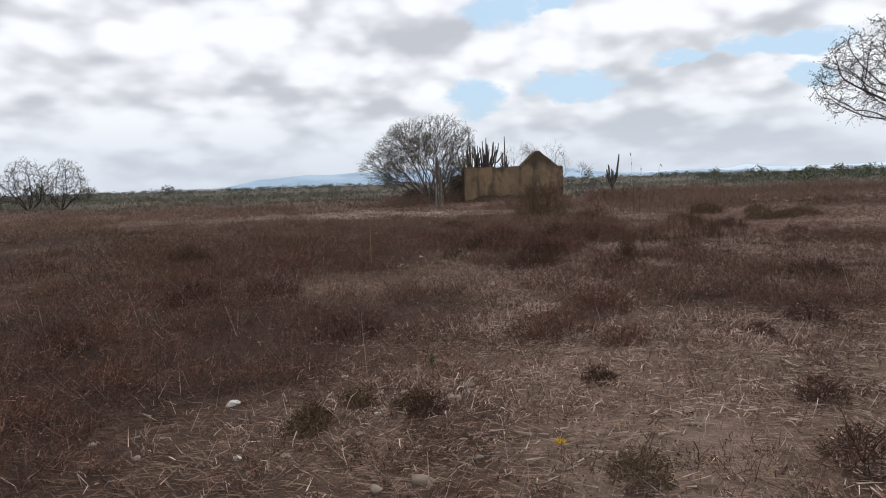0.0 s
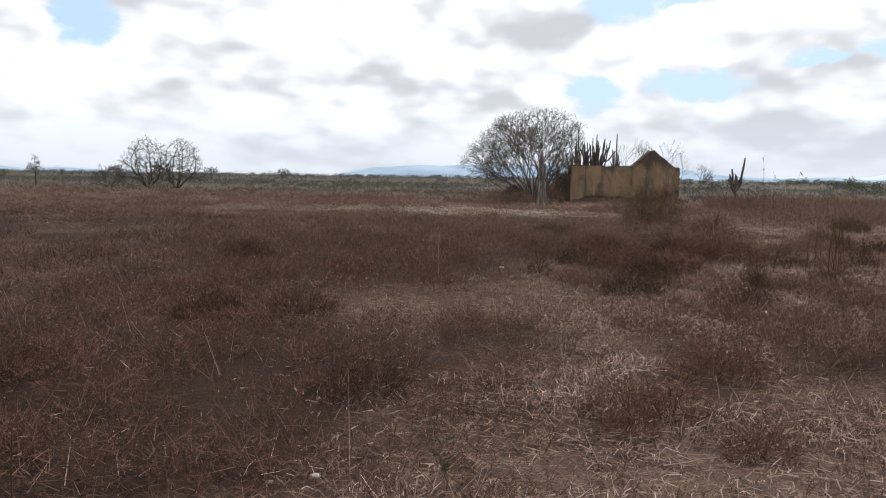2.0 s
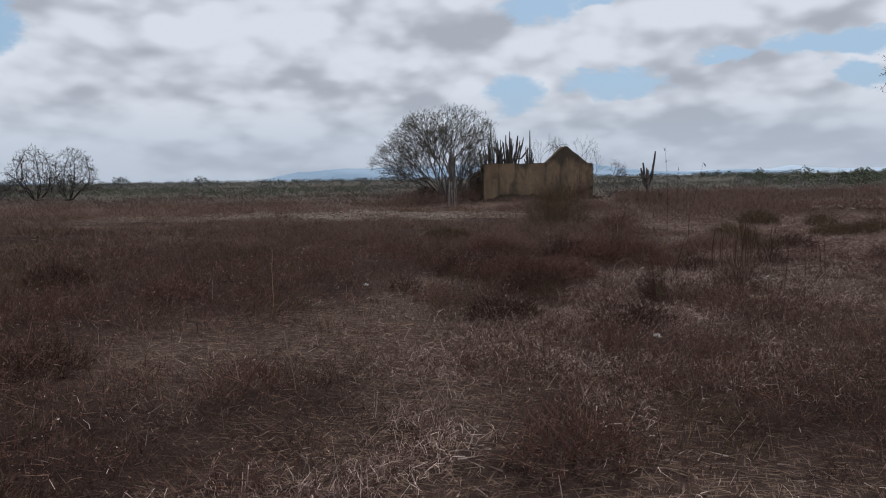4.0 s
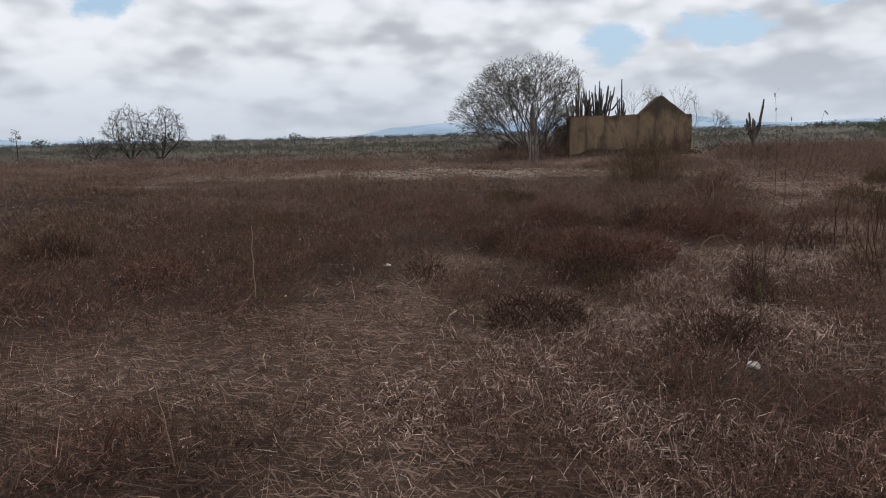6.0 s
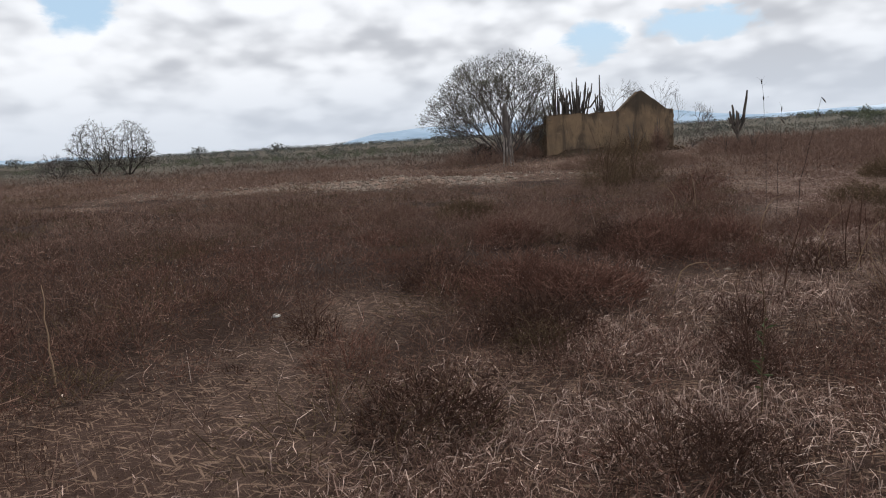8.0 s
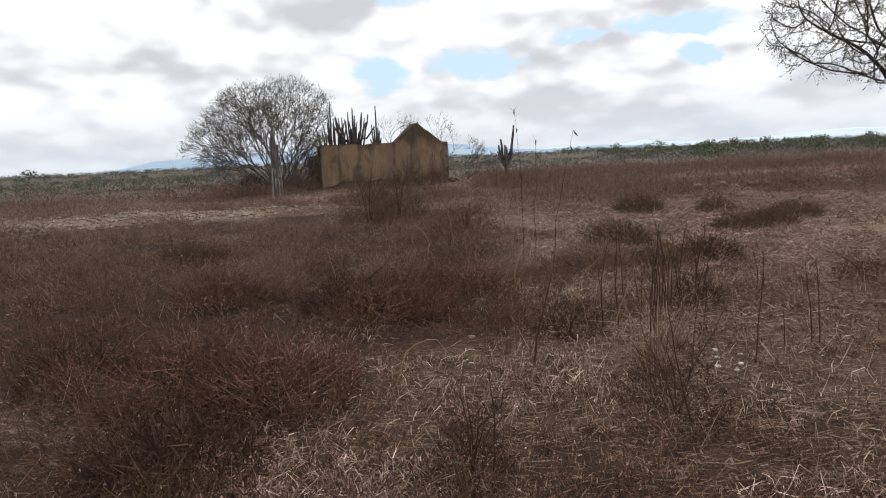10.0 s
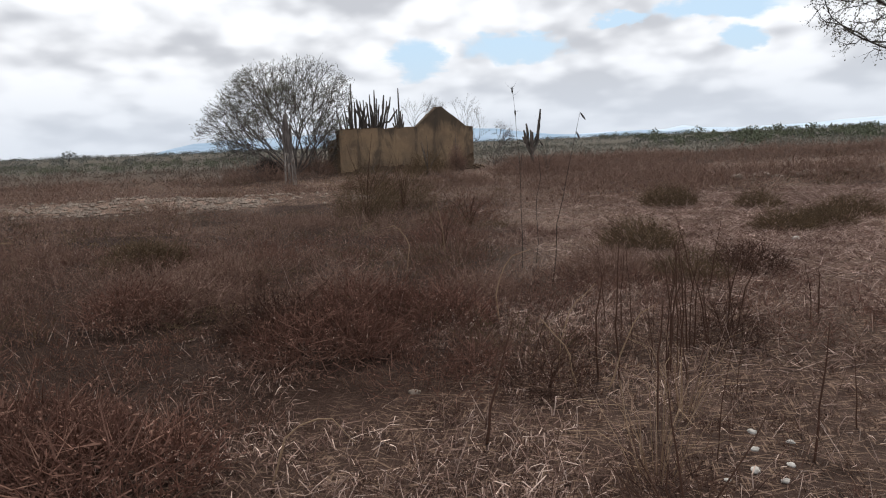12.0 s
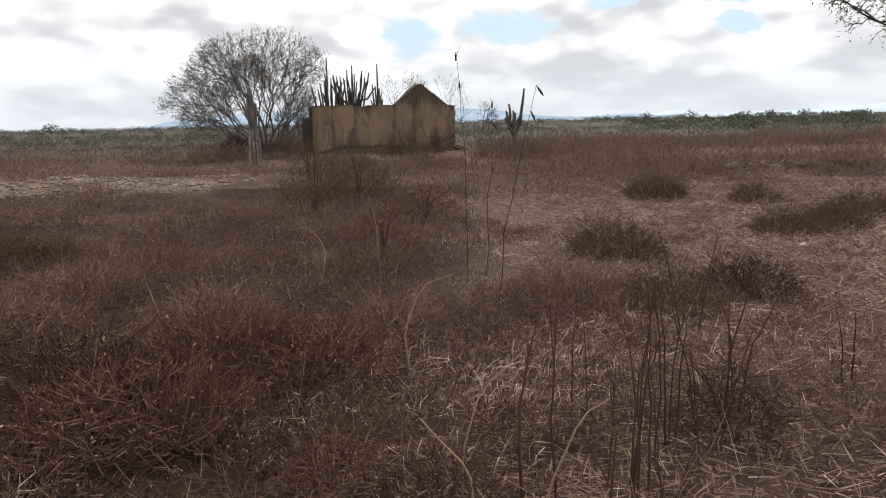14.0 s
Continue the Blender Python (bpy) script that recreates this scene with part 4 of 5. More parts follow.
# ---------------------------------------------------------------- shrubs and stalks
def tangle(s, r, n, leaf, h, w, thick, leaf_size):
    """A dome of short criss-cross twigs and shrivelled leaves round the origin."""
    a, q = r.uniform(0, 2 * math.pi, n), np.sqrt(r.random(n))
    z = h * (1 - q ** 2 * 0.75) * r.random(n) ** 0.8
    base = np.stack([np.cos(a) * q * w, np.sin(a) * q * w, z * 0.75], -1)
    way = r.normal(size=(n, 3)) * 0.75 + np.stack([np.cos(a) * q, np.sin(a) * q, np.full(n, 0.8)], -1)
    way *= (r.uniform(0.25, 0.6, n) * (h + w) * 0.5 / (np.linalg.norm(way, axis=1) + 1e-9))[:, None]
    s.spikes(base, way, thick * r.uniform(0.6, 1.5, n))
    k = r.integers(n, size=leaf)
    s.leaves(base[k] + way[k] * r.random((leaf, 1)), r.normal(size=(leaf, 3)) * leaf_size, leaf_size * 0.8)


def shrub(x, y, h, w, seed, mat, label, stems=46, leaf=70, name="dry_shrub"):
    r = np.random.default_rng(seed)
    ob = thing(name, (x, y, gz(x, y) - 0.01), label, "shrub", "dry shrubs")
    for _ in range(4):
        a = r.uniform(0, 2 * math.pi)
        d = np.array((math.cos(a) * w * 0.6, math.sin(a) * w * 0.6, h * r.uniform(0.7, 1.1)))
        one = Soup()
        one.tube([(0, 0, 0), d * np.array((0.3, 0.3, 0.5)) + r.normal(size=3) * 0.01, d * 0.8 + r.normal(size=3) * 0.015, d], [0.005, 0.004, 0.003, 0.0012], 4)
        part("stem", one.mesh("stem", mat), ob)
    t = Soup()
    many = max(1.0, (w / 0.4) ** 2 * 0.55)
    tangle(t, r, int(stems * 6 * many), int(leaf * 4 * many), h, w * 0.6, 0.0042 * min(many, 1.8), 0.012 * min(many, 1.5))
    tagged(part("twig_mass", t.mesh("twig_mass", mat), ob), kind="stuff")
    return ob


for n, (x, y, h, w, m) in enumerate([(-0.35, 4.72, 0.16, 0.2, 1), (1.05, 4.18, 0.2, 0.26, 1), (0.69, 3.12, 0.28, 0.32, 1), (-1.72, 4.36, 0.16, 0.18, 3), (-2.15, 4.4, 0.16, 0.2, 3), (-2.4, 4.08, 0.15, 0.18, 1),
                                    (1.54, 6.2, 0.14, 0.2, 1), (2.28, 6.69, 0.3, 0.4, 1), (-0.24, 6.55, 0.34, 0.42, 2), (0.15, 5.86, 0.3, 0.36, 2), (-0.59, 6.1, 0.24, 0.3, 2), 
                                    (-0.52, 3, 0.2, 0.26, 3), (-4.41, 4.18, 0.3, 0.4, 2), (-2.39, 3.94, 0.16, 0.22, 3), (-1.65, 4.18, 0.2, 0.2, 1), (-0.56, 6.5, 0.34, 0.44, 2),
                                    (-5.39, 6.54, 0.4, 0.5, 1), (-4.17, 5.14, 0.3, 0.4, 2), (2.16, 13.47, 0.5, 0.3, 1), (-0.78, 12.92, 0.4, 0.5, 2), (1.62, 11.42, 0.34, 0.5, 1), (0.64, 13.33, 0.3, 0.45, 3),
                                    (3.5, 13.94, 0.6, 0.5, 1), (2.02, 12.72, 0.4, 0.3, 1), (-1.28, 13.6, 0.4, 0.4, 1), (-0.34, 15.14, 0.35, 0.55, 2), (3.5, 16.04, 0.4, 0.5, 1), (0.11, 14.74, 0.35, 0.5, 2),
                                    (5.81, 19.14, 0.5, 0.7, 3), (3.05, 16.34, 0.3, 0.4, 2), (2.36, 17.04, 0.35, 0.5, 2), (5.06, 16.74, 0.5, 0.4, 1), (6.66, 19.44, 0.45, 0.7, 1), (9.06, 22.76, 0.5, 0.8, 3),
                                    (11.03, 23.97, 0.5, 0.9, 3), (9.0, 27.5, 0.6, 1.0, 3), (7.56, 17.54, 0.3, 0.5, 1)]):
    shrub(x, y, h, w, n + 300, (None, TWIG, RED_BRUSH, OLIVE)[m], ("", "small dark-brown dry shrub of thin twigs", "reddish-brown dry shrub with fine twigs", "olive-brown dry shrub with a few leaves still on")[m],
          60 if h > 0.25 else 44, 110)

# rounded shrubs standing out of the brush
rd = np.random.default_rng(88)
for n, (x, y, m) in enumerate([(0.4, 20.29, 2), (2.21, 18.04, 2), (10.45, 26.15, 3), (9.98, 23.12, 3), (3.36, 18.64, 2), (4.96, 19.44, 1), (0.03, 18.44, 2), (1.55, 17.54, 1), (6.08, 21.42, 3), (2.05, 18.74, 2), (-1.07, 22.27, 3),
                               (1.95, 17.14, 2), (0.39, 15.44, 2), (-0.51, 15.64, 1), (-2.66, 22.52, 2), (0.61, 13.79, 1), (0.46, 18.84, 2), (2.86, 17.79, 2), (-7, 14.64, 1), (-4.51, 13.33, 2),
                               (1.05, 14.94, 2), (-0.24, 19.64, 1), (0.05, 11.82, 1), (1.32, 11.32, 1), (-2.04, 8.92, 2), (-3.98, 9.42, 1), (0.29, 7.62, 2), (4.02, 9.82, 1), (-4.98, 9.12, 1), (-2.51, 6.69, 1), (-5.18, 6.86, 2)]):
    k = 1.0 if y > 14 else 0.75
    # past 18.5 m the shrubs take the haze-paled tints
    shrub(x, y, k * rd.uniform(0.4, 0.55), k * rd.uniform(0.7, 1.05), n + 700, (None, DRY_HAZED_BRUSH if y > 18.5 else TWIG, HAZED_BRUSH if y > 18.5 else RED_BRUSH, OLIVE)[m],
          ("", "rounded brown dry shrub of dense twigs", "rounded reddish-brown dry shrub of dense twigs", "rounded olive-brown shrub at the clearing's edge")[m], 60, 110)


def stalk(x, y, pts, r, mat, label, pods=0, seed=0, name="dry_stalk", twigs=0):
    q = np.random.default_rng(seed)
    ob = thing(name, (x, y, gz(x, y) - 0.02), label, "dry plant", "dry stalks")
    s = Soup()
    pts = np.array(pts, float)
    t, k = np.linspace(0, 1, 8), np.linspace(0, 1, len(pts))
    p = np.stack([np.interp(t, k, pts[:, i]) for i in range(3)], -1)
    p[1:-1] += q.normal(size=(6, 3)) * 0.005 * np.linalg.norm(pts[-1] - pts[0])
    s.tube(p, r * np.linspace(1, 0.35, 8), 5)
    stem = part("stem", s.mesh("stem", mat, True), ob)
    if twigs:
        w = Soup()
        f = q.uniform(0.35, 1.0, twigs)
        b = np.stack([np.interp(f, t, p[:, i]) for i in range(3)], -1)
        d = q.normal(size=(twigs, 3)) + np.array((0, 0, 0.7))
        d = d * 0.09 * np.linalg.norm(pts[-1] - pts[0]) ** 0.8 * q.uniform(0.4, 1.0, (twigs, 1))
        for k_ in range(twigs):
            w = Soup()
            w.spikes(b[k_:k_ + 1], d[k_:k_ + 1], r * 0.8)
            part("twig", w.mesh("twig", mat), stem)
    for n in range(pods):
        f = 1 - 0.13 * n
        c = np.array([np.interp(f, t, p[:, i]) for i in range(3)])
        w = Soup()
        d = np.array((q.uniform(-0.02, 0.05), 0.0, -0.055))
        w.tube([c, c + d * 0.3, c + d * 0.8, c + d * 1.2, c + d * 1.5], [0.002, 0.006, 0.010, 0.008, 0.003], 6)
        part("seed_pod", w.mesh("seed_pod", BARK_DARK, True), stem, "dark hanging seed pod")
    return ob


# tall thin saplings beyond the brush
stalk(4.16, 20.3, [(0, 0, 0), (0.02, 0, 0.9), (-0.02, 0, 1.6), (-0.08, 0, 2.27)], 0.0048, BARK_DARK, "tall thin leafless sapling with a few twigs", 2, 1, twigs=22)
stalk(4.28, 19.2, [(0, 0, 0), (0.1, 0, 0.8), (0.22, 0, 1.4), (0.33, 0, 1.9)], 0.005, BARK_DARK, "thin leaning sapling with hanging seed pods", 2, 2, twigs=3)
stalk(4.40, 20.6, [(0, 0, 0), (0.03, 0, 0.7), (0.06, 0, 1.3), (0.08, 0, 1.82)], 0.005, BARK_DARK, "thin dry sapling with hanging seed pods", 2, 3, twigs=4)
# pale and dark stalks near the path
for n, (x, y, pts, r, m) in enumerate([
    (-1.63, 8.92, [(0, 0, 0), (-0.03, 0, 0.25), (-0.08, 0, 0.5)], 0.005, 0), (-2.83, 12.42, [(0, 0, 0), (0.0, 0, 0.35), (0.01, 0, 0.78)], 0.008, 0),
    (3.61, 16.24, [(0, 0, 0), (0.02, 0, 0.3), (0.10, 0, 0.52), (0.26, 0, 0.66)], 0.006, 0), (3.66, 15.94, [(0, 0, 0), (-0.06, 0, 0.3), (-0.24, 0, 0.52)], 0.008, 0),
    (3.86, 15.94, [(0, 0, 0), (0.1, 0, 0.3), (0.2, 0, 0.5), (0.3, 0, 0.56)], 0.006, 0), (2.96, 15.24, [(0, 0, 0), (0.06, 0, 0.35), (0.16, 0, 0.7)], 0.010, 1),
    (5.16, 16.94, [(0, 0, 0), (0.02, 0, 0.4), (0.12, 0, 0.78)], 0.008, 1), (4.86, 16.64, [(0, 0, 0), (-0.05, 0, 0.4), (-0.16, 0, 0.75)], 0.006, 1), (4.56, 16.44, [(0, 0, 0), (0.02, 0, 0.4), (-0.03, 0, 0.9)], 0.007, 1),
    (4.21, 15.84, [(0, 0, 0), (0.04, 0, 0.45), (-0.02, 0, 0.85)], 0.007, 1), (4, 16.14, [(0, 0, 0), (-0.02, 0, 0.45), (0.0, 0, 0.95)], 0.008, 1), (3.86, 16.14, [(0, 0, 0), (-0.02, 0, 0.4), (0.05, 0, 0.8)], 0.009, 1),
    (3.91, 15.24, [(0, 0, 0), (0.0, 0, 0.4), (0.03, 0, 0.75)], 0.008, 1), (4.5, 14.74, [(0, 0, 0), (0.02, 0, 0.35), (0.05, 0, 0.72)], 0.007, 1), (3.46, 17.84, [(0, 0, 0), (-0.03, 0, 0.3), (0.1, 0, 0.6), (0.3, 0, 0.66)], 0.008, 0),
    (2.24, 13.33, [(0, 0, 0), (0.02, 0, 0.3), (0.0, 0, 0.62)], 0.007, 1), (3.55, 13.84, [(0, 0, 0), (-0.1, 0, 0.4), (-0.16, 0, 0.8)], 0.007, 1), (2.02, 12.72, [(0, 0, 0), (-0.02, 0, 0.25), (-0.06, 0, 0.5)], 0.006, 1),
    (-1.27, 13.47, [(0, 0, 0), (-0.05, 0, 0.3), (-0.08, 0, 0.6)], 0.006, 1), (1.86, 14.94, [(0, 0, 0), (0.1, 0, 0.3), (0.3, 0, 0.36), (0.42, 0, 0.2)], 0.006, 0), (-3.59, 4.47, [(0, 0, 0), (0.0, 0, 0.2), (0.02, 0, 0.45)], 0.006, 1),
    (2.71, 20.44, [(0, 0, 0), (0.05, 0, 0.4), (-0.12, 0, 0.62), (-0.3, 0, 0.58)], 0.007, 0), (3.29, 21.55, [(0, 0, 0), (-0.03, 0, 0.5), (-0.1, 0, 0.8)], 0.007, 0),
    (5.61, 18.54, [(0, 0, 0), (-0.1, 0, 0.45), (-0.22, 0, 0.85)], 0.007, 1), (5.71, 18.44, [(0, 0, 0), (0.06, 0, 0.4), (0.12, 0, 0.75)], 0.007, 1)]):
    stalk(x, y, pts, r, (STALK, TWIG)[m], ("pale bent dry grass stalk", "dark thin upright dry stem")[m], 0, n + 20, twigs=(0, 5)[m])

# bushes standing before the ruin
for n, (x, y, h, w, m) in enumerate([(4.5, 44.5, 1.6, 1.0, 3), (-1.2, 50.6, 1.5, 0.9, 1), (-2.9, 51.4, 1.4, 1.3, 1), (6.4, 49.9, 1.9, 0.35, 1), (-3.8, 47.5, 1.2, 1.6, 1), (5.2, 40, 0.6, 1.4, 1), (2.2, 39, 0.8, 1.3, 1), (8.8, 44, 1.0, 1.2, 1), (9.9, 43.5, 1.1, 1.1, 1)]):
    r8 = np.random.default_rng(n + 900)
    ob = thing("standing_bush", (x, y, gz(x, y) - 0.03), ("", "dark brown leafless bush before the ruin", "", "olive-brown half-bare bush before the ruin")[m], "bush")
    for _ in range(5):
        d = np.array((r8.normal() * w * 0.4, r8.normal() * w * 0.3, h * r8.uniform(0.8, 1.3)))
        one = Soup()
        one.tube([(0, 0, 0), d * np.array((0.3, 0.3, 0.5)), d * 0.8 + r8.normal(size=3) * 0.05, d], [0.022, 0.018, 0.012, 0.006], 5)
        part("stem", one.mesh("stem", BARK), ob)
    t = Soup()
    tangle(t, r8, 1000, 1700, h, w, 0.012, 0.030)
    tagged(part("twig_mass", t.mesh("twig_mass", (None, DRY_HAZED_BRUSH, None, OLIVE)[m]), ob), kind="stuff")

# tall wispy bushes rising out of the brush
for n, (x, y, h, w, m) in enumerate([(2.05, 27.3, 1.9, 0.6, 3), (3.34, 22.39, 0.7, 0.5, 2), (4.1, 25.3, 0.75, 0.6, 2), (2.9, 28.6, 1.5, 0.7, 3)]):
    r8 = np.random.default_rng(n + 940)
    ob = thing("tall_bush", (x, y, gz(x, y) - 0.02), ("", "", "wispy reddish-brown bush standing above the brush", "wispy olive-brown bush standing above the brush")[m], "bush")
    for _ in range(6):
        d = np.array((r8.normal() * w * 0.4, r8.normal() * w * 0.4, h * r8.uniform(0.7, 1.05)))
        one = Soup()
        one.tube([(0, 0, 0), d * np.array((0.3, 0.3, 0.5)), d * 0.8 + r8.normal(size=3) * 0.03, d], [0.010, 0.008, 0.005, 0.002], 5)
        part("stem", one.mesh("stem", TWIG), ob)
    t = Soup()
    tangle(t, r8, int(700 * h), int(2300 * h), h, w, 0.0045, 0.014)
    tagged(part("twig_mass", t.mesh("twig_mass", (None, None, RED_BRUSH, OLIVE)[m]), ob), kind="stuff")

# a cluster of thin dark stems
rs = np.random.default_rng(404)
for n in range(10):
    x, y = 4.4 + rs.normal() * 0.42, 16.05 + rs.normal() * 0.65
    h, lx = rs.uniform(0.35, 0.85), rs.normal() * 0.09
    stalk(x, y, [(0, 0, 0), (lx * 0.4, rs.normal() * 0.03, h * 0.5), (lx, rs.normal() * 0.05, h)], rs.uniform(0.0035, 0.006), TWIG, "dark thin upright dry stem", 0, n + 500, twigs=3)

# tussocks of tall wispy grass
for n, (x, y, h, w, count) in enumerate([(3.7, 14.7, 0.6, 0.3, 45), (4.15, 15.45, 0.5, 0.26, 36)]):
    r9 = np.random.default_rng(n + 970)
    ob = thing("grass_tussock", (x, y, gz(x, y) - 0.01), "tussock of tall wispy straw-coloured grass", "grass", "tall grass tussocks")
    for k in range(3):
        b = Soup()
        for _ in range(count // 3):
            a, q = r9.uniform(0, 2 * math.pi), r9.uniform(0.1, 1.0)
            d = np.array((math.cos(a), math.sin(a), 0)) * w * q
            L = h * r9.uniform(0.4, 1.1)
            lean = r9.uniform(0.3, 1.6)
            p0 = d * 0.35
            b.tube([p0, p0 + d * 0.3 + (0, 0, L * 0.45), p0 + d * 0.8 * lean + (0, 0, L * 0.85), p0 + d * 1.6 * lean + (0, 0, L * r9.uniform(0.75, 1.0))], [0.0022, 0.0018, 0.0014, 0.0007], 3)
        tagged(part("blade_clump", b.mesh("blade_clump", STALK if k else DRY_HAZED_BRUSH), ob), kind="stuff")

# small yellow flower by the path
fl = thing("yellow_flower", (-0.87, 3.37, gz(-0.87, 3.37)), "small yellow flower low in the straw", "flower")
sp = Soup()
sp.tube([(0, 0, 0), (0.005, 0, 0.03), (0.0, 0.004, 0.06)], [0.003, 0.0025, 0.002], 5)
part("stem", sp.mesh("stem", OLIVE), fl)
for k in range(6):
    sp = Soup()
    sp.leaves([(0, 0, 0.06)], [(0.036 * math.cos(k), 0.036 * math.sin(k), 0.016)], 0.026)
    part("petal", sp.mesh("petal", FLOWER), fl)


# clumps of taller dark stems by the path's end
for n, (x, y, many, h) in enumerate([(4.4, 16.3, 4, 0.95), (4.74, 16.65, 3, 0.85), (5.18, 16.95, 3, 0.7), (5.3, 15.2, 2, 0.8), (4.3, 17.0, 2, 0.75), (6.0, 17.3, 2, 0.6)]):
    for k in range(many):
        lx = rs.normal() * 0.07
        stalk(x + rs.normal() * 0.05, y + rs.normal() * 0.06, [(0, 0, 0), (lx * 0.3, 0, h * 0.5), (lx, rs.normal() * 0.04, h * rs.uniform(0.75, 1.05))], rs.uniform(0.005, 0.0078), TWIG, "dark thin upright dry stem", 0, 40 * n + k + 2000, twigs=4)


def green_weed(x, y, h, seed):
    """A slender weed that still has its leaves."""
    r = np.random.default_rng(seed)
    ob = thing("green_weed", (x, y, gz(x, y) - 0.01), "slender weed with a few small green leaves, in the straw", "weed")
    b = Soup()
    p = np.stack([np.cumsum(r.normal(size=8)) * 0.012, np.cumsum(r.normal(size=8)) * 0.01, np.linspace(0, h, 8)], -1)
    b.tube(p, np.linspace(0.0045, 0.0018, 8), 5)
    stem = part("stem", b.mesh("stem", OLIVE, True), ob)
    for k in range(16):
        f = r.uniform(0.2, 1.0)
        at = np.array([np.interp(f, np.linspace(0, 1, 8), p[:, i]) for i in range(3)])
        leaf_ = Soup()
        way = np.array((r.normal(), r.normal(), r.uniform(0.2, 1.0)))
        leaf_.leaves([at], [way / np.linalg.norm(way) * r.uniform(0.04, 0.075)], 0.02)
        part("leaf", leaf_.mesh("leaf", LEAF_GREEN), stem)


green_weed(1.9, 12.05, 0.72, 71)
green_weed(-1.6, 5.1, 0.3, 72)


def tufted_sapling(x, y, h):
    """A lone thin stem with a tuft on top and one below it."""
    ob = thing("tufted_sapling", (x, y, gz(x, y) - 0.05), "lone thin sapling with small dark tufts at its top", "sapling")
    b = Soup()
    b.tube([(0, 0, 0), (0.03, 0, h * 0.5), (0.0, 0, h * 0.95)], [0.05, 0.04, 0.025], 6)
    stem = part("stem", b.mesh("stem", BARK_DARK, True), ob)
    r = np.random.default_rng(5)
    for cx, cz, q in ((0.0, h, 0.42), (-0.45, h * 0.72, 0.28), (0.35, h * 0.8, 0.2)):
        t = Soup()
        t.spikes([(0, 0, cz - 0.25)], [(cx, 0, 0.25)], 0.035)
        at = r.normal(size=(40, 3)) * q * 0.45 + np.array((cx, 0, cz))
        t.leaves(at, r.normal(size=(40, 3)) * 0.10, 0.09)
        part("tuft", t.mesh("tuft", WOODS), stem)


tufted_sapling(-55.0, 69.0, 3.0)

# stones heaped along a low ridge beyond the clearing
rb = np.random.default_rng(67)
for n in range(46):
    u = rb.random()
    stone(12.0 + 11 * u + rb.normal() * 0.3, 31.5 + 5.0 * u + rb.normal() * 0.5, rb.uniform(0.07, 0.2), 300 + n, STONE, "dusty brown rock on a low stony ridge", 0.6, 1.6)


# ---------------------------------------------------------------- straw, brush and far scrub
def scatter(n, x0, x1, y0, y1, keep, seed):
    r = np.random.default_rng(seed)
    x, y = r.uniform(x0, x1, n), r.uniform(y0, y1, n)
    k = r.random(n) < keep(x, y)
    return x[k], y[k], r


def lay_straw(name, n, box, keep, length, width, lift, mat, label, seed):
    x, y, r = scatter(n, *box, keep, seed)
    m = len(x)
    a = r.uniform(0, 2 * math.pi, m)
    L = length * r.uniform(0.4, 1.3, m)
    up_ = np.abs(r.normal(size=m)) * lift
    way = np.stack([np.cos(a) * L, np.sin(a) * L, up_ * L], -1)
    base = np.stack([x, y, ground(x, y) + r.uniform(0.0, 0.025, m)], -1)
    s = Soup()
    s.spikes(base, way, width * r.uniform(0.6, 1.5, m))
    tagged(new(name, s.mesh(name, mat)), label, "dry grass", kind="stuff")


def brush_keep(x, y):
    d = 0.5 * lattice_noise(x, y, 2.6, 21) + 0.5 * lattice_noise(x, y, 0.9, 22)
    side = 0.45 * np.clip((-(x - 0.25 * (y - 3.2)) - 1.75) / 1.6, 0, 1)
    return np.clip((d - 0.40) * 4.2 + 0.9 * thicket(x, y) + side, 0.1, 1) * np.clip(1 - 1.1 * clearing(x, y), 0, 1) * np.clip(1 - 1.4 * pale_soil(x, y) * (y > 28), 0.05, 1)


def lay_brush(name, n, box, keep, h, w, strands, leaves, thick, mat, label, seed, leaf_size=0.02):
    x, y, r = scatter(n, *box, keep, seed)
    m = len(x)
    size = r.uniform(0.5, 1.2, m) * (0.35 + 1.3 * (0.6 * lattice_noise(x, y, 2.4, 71) + 0.4 * lattice_noise(x, y, 0.8, 72)))
    k = np.repeat(np.arange(m), strands)
    n = len(k)
    a, q = r.uniform(0, 2 * math.pi, n), np.sqrt(r.random(n))
    hh, ww = h * size[k], w * size[k]
    z = hh * (1 - q ** 2 * 0.75) * r.random(n) ** 0.8 * 0.7
    bx, by = x[k] + np.cos(a) * q * ww, y[k] + np.sin(a) * q * ww
    base = np.stack([bx, by, ground(bx, by) + z], -1)
    way = r.normal(size=(n, 3)) * 0.7 + np.stack([np.cos(a) * q, np.sin(a) * q, np.full(n, 0.9)], -1)
    way *= (r.uniform(0.25, 0.65, n) * (hh + ww) * 0.5 / (np.linalg.norm(way, axis=1) + 1e-9))[:, None]
    s = Soup()
    s.spikes(base, way, thick * r.uniform(0.6, 1.5, n))
    if leaves:
        j = r.integers(n, size=m * leaves)
        s.leaves(base[j] + way[j] * r.random((len(j), 1)), r.normal(size=(len(j), 3)) * leaf_size, leaf_size * 0.8)
    tagged(new(name, s.mesh(name, mat)), label, "brush", kind="stuff")


near_box, mid_box = (-7.5, 10, 1.8, 24), (-38, 30, 1.8, 50)


def in_near(x, y):
    return ((x > -7.5) & (x < 10) & (y < 24)).astype(float)


def in_view(x, y):
    """The ground that the walk overlooks."""
    return ((x > -2 - 1.25 * (y + 1)) & (x < 3 + 0.85 * (y + 1))).astype(float)


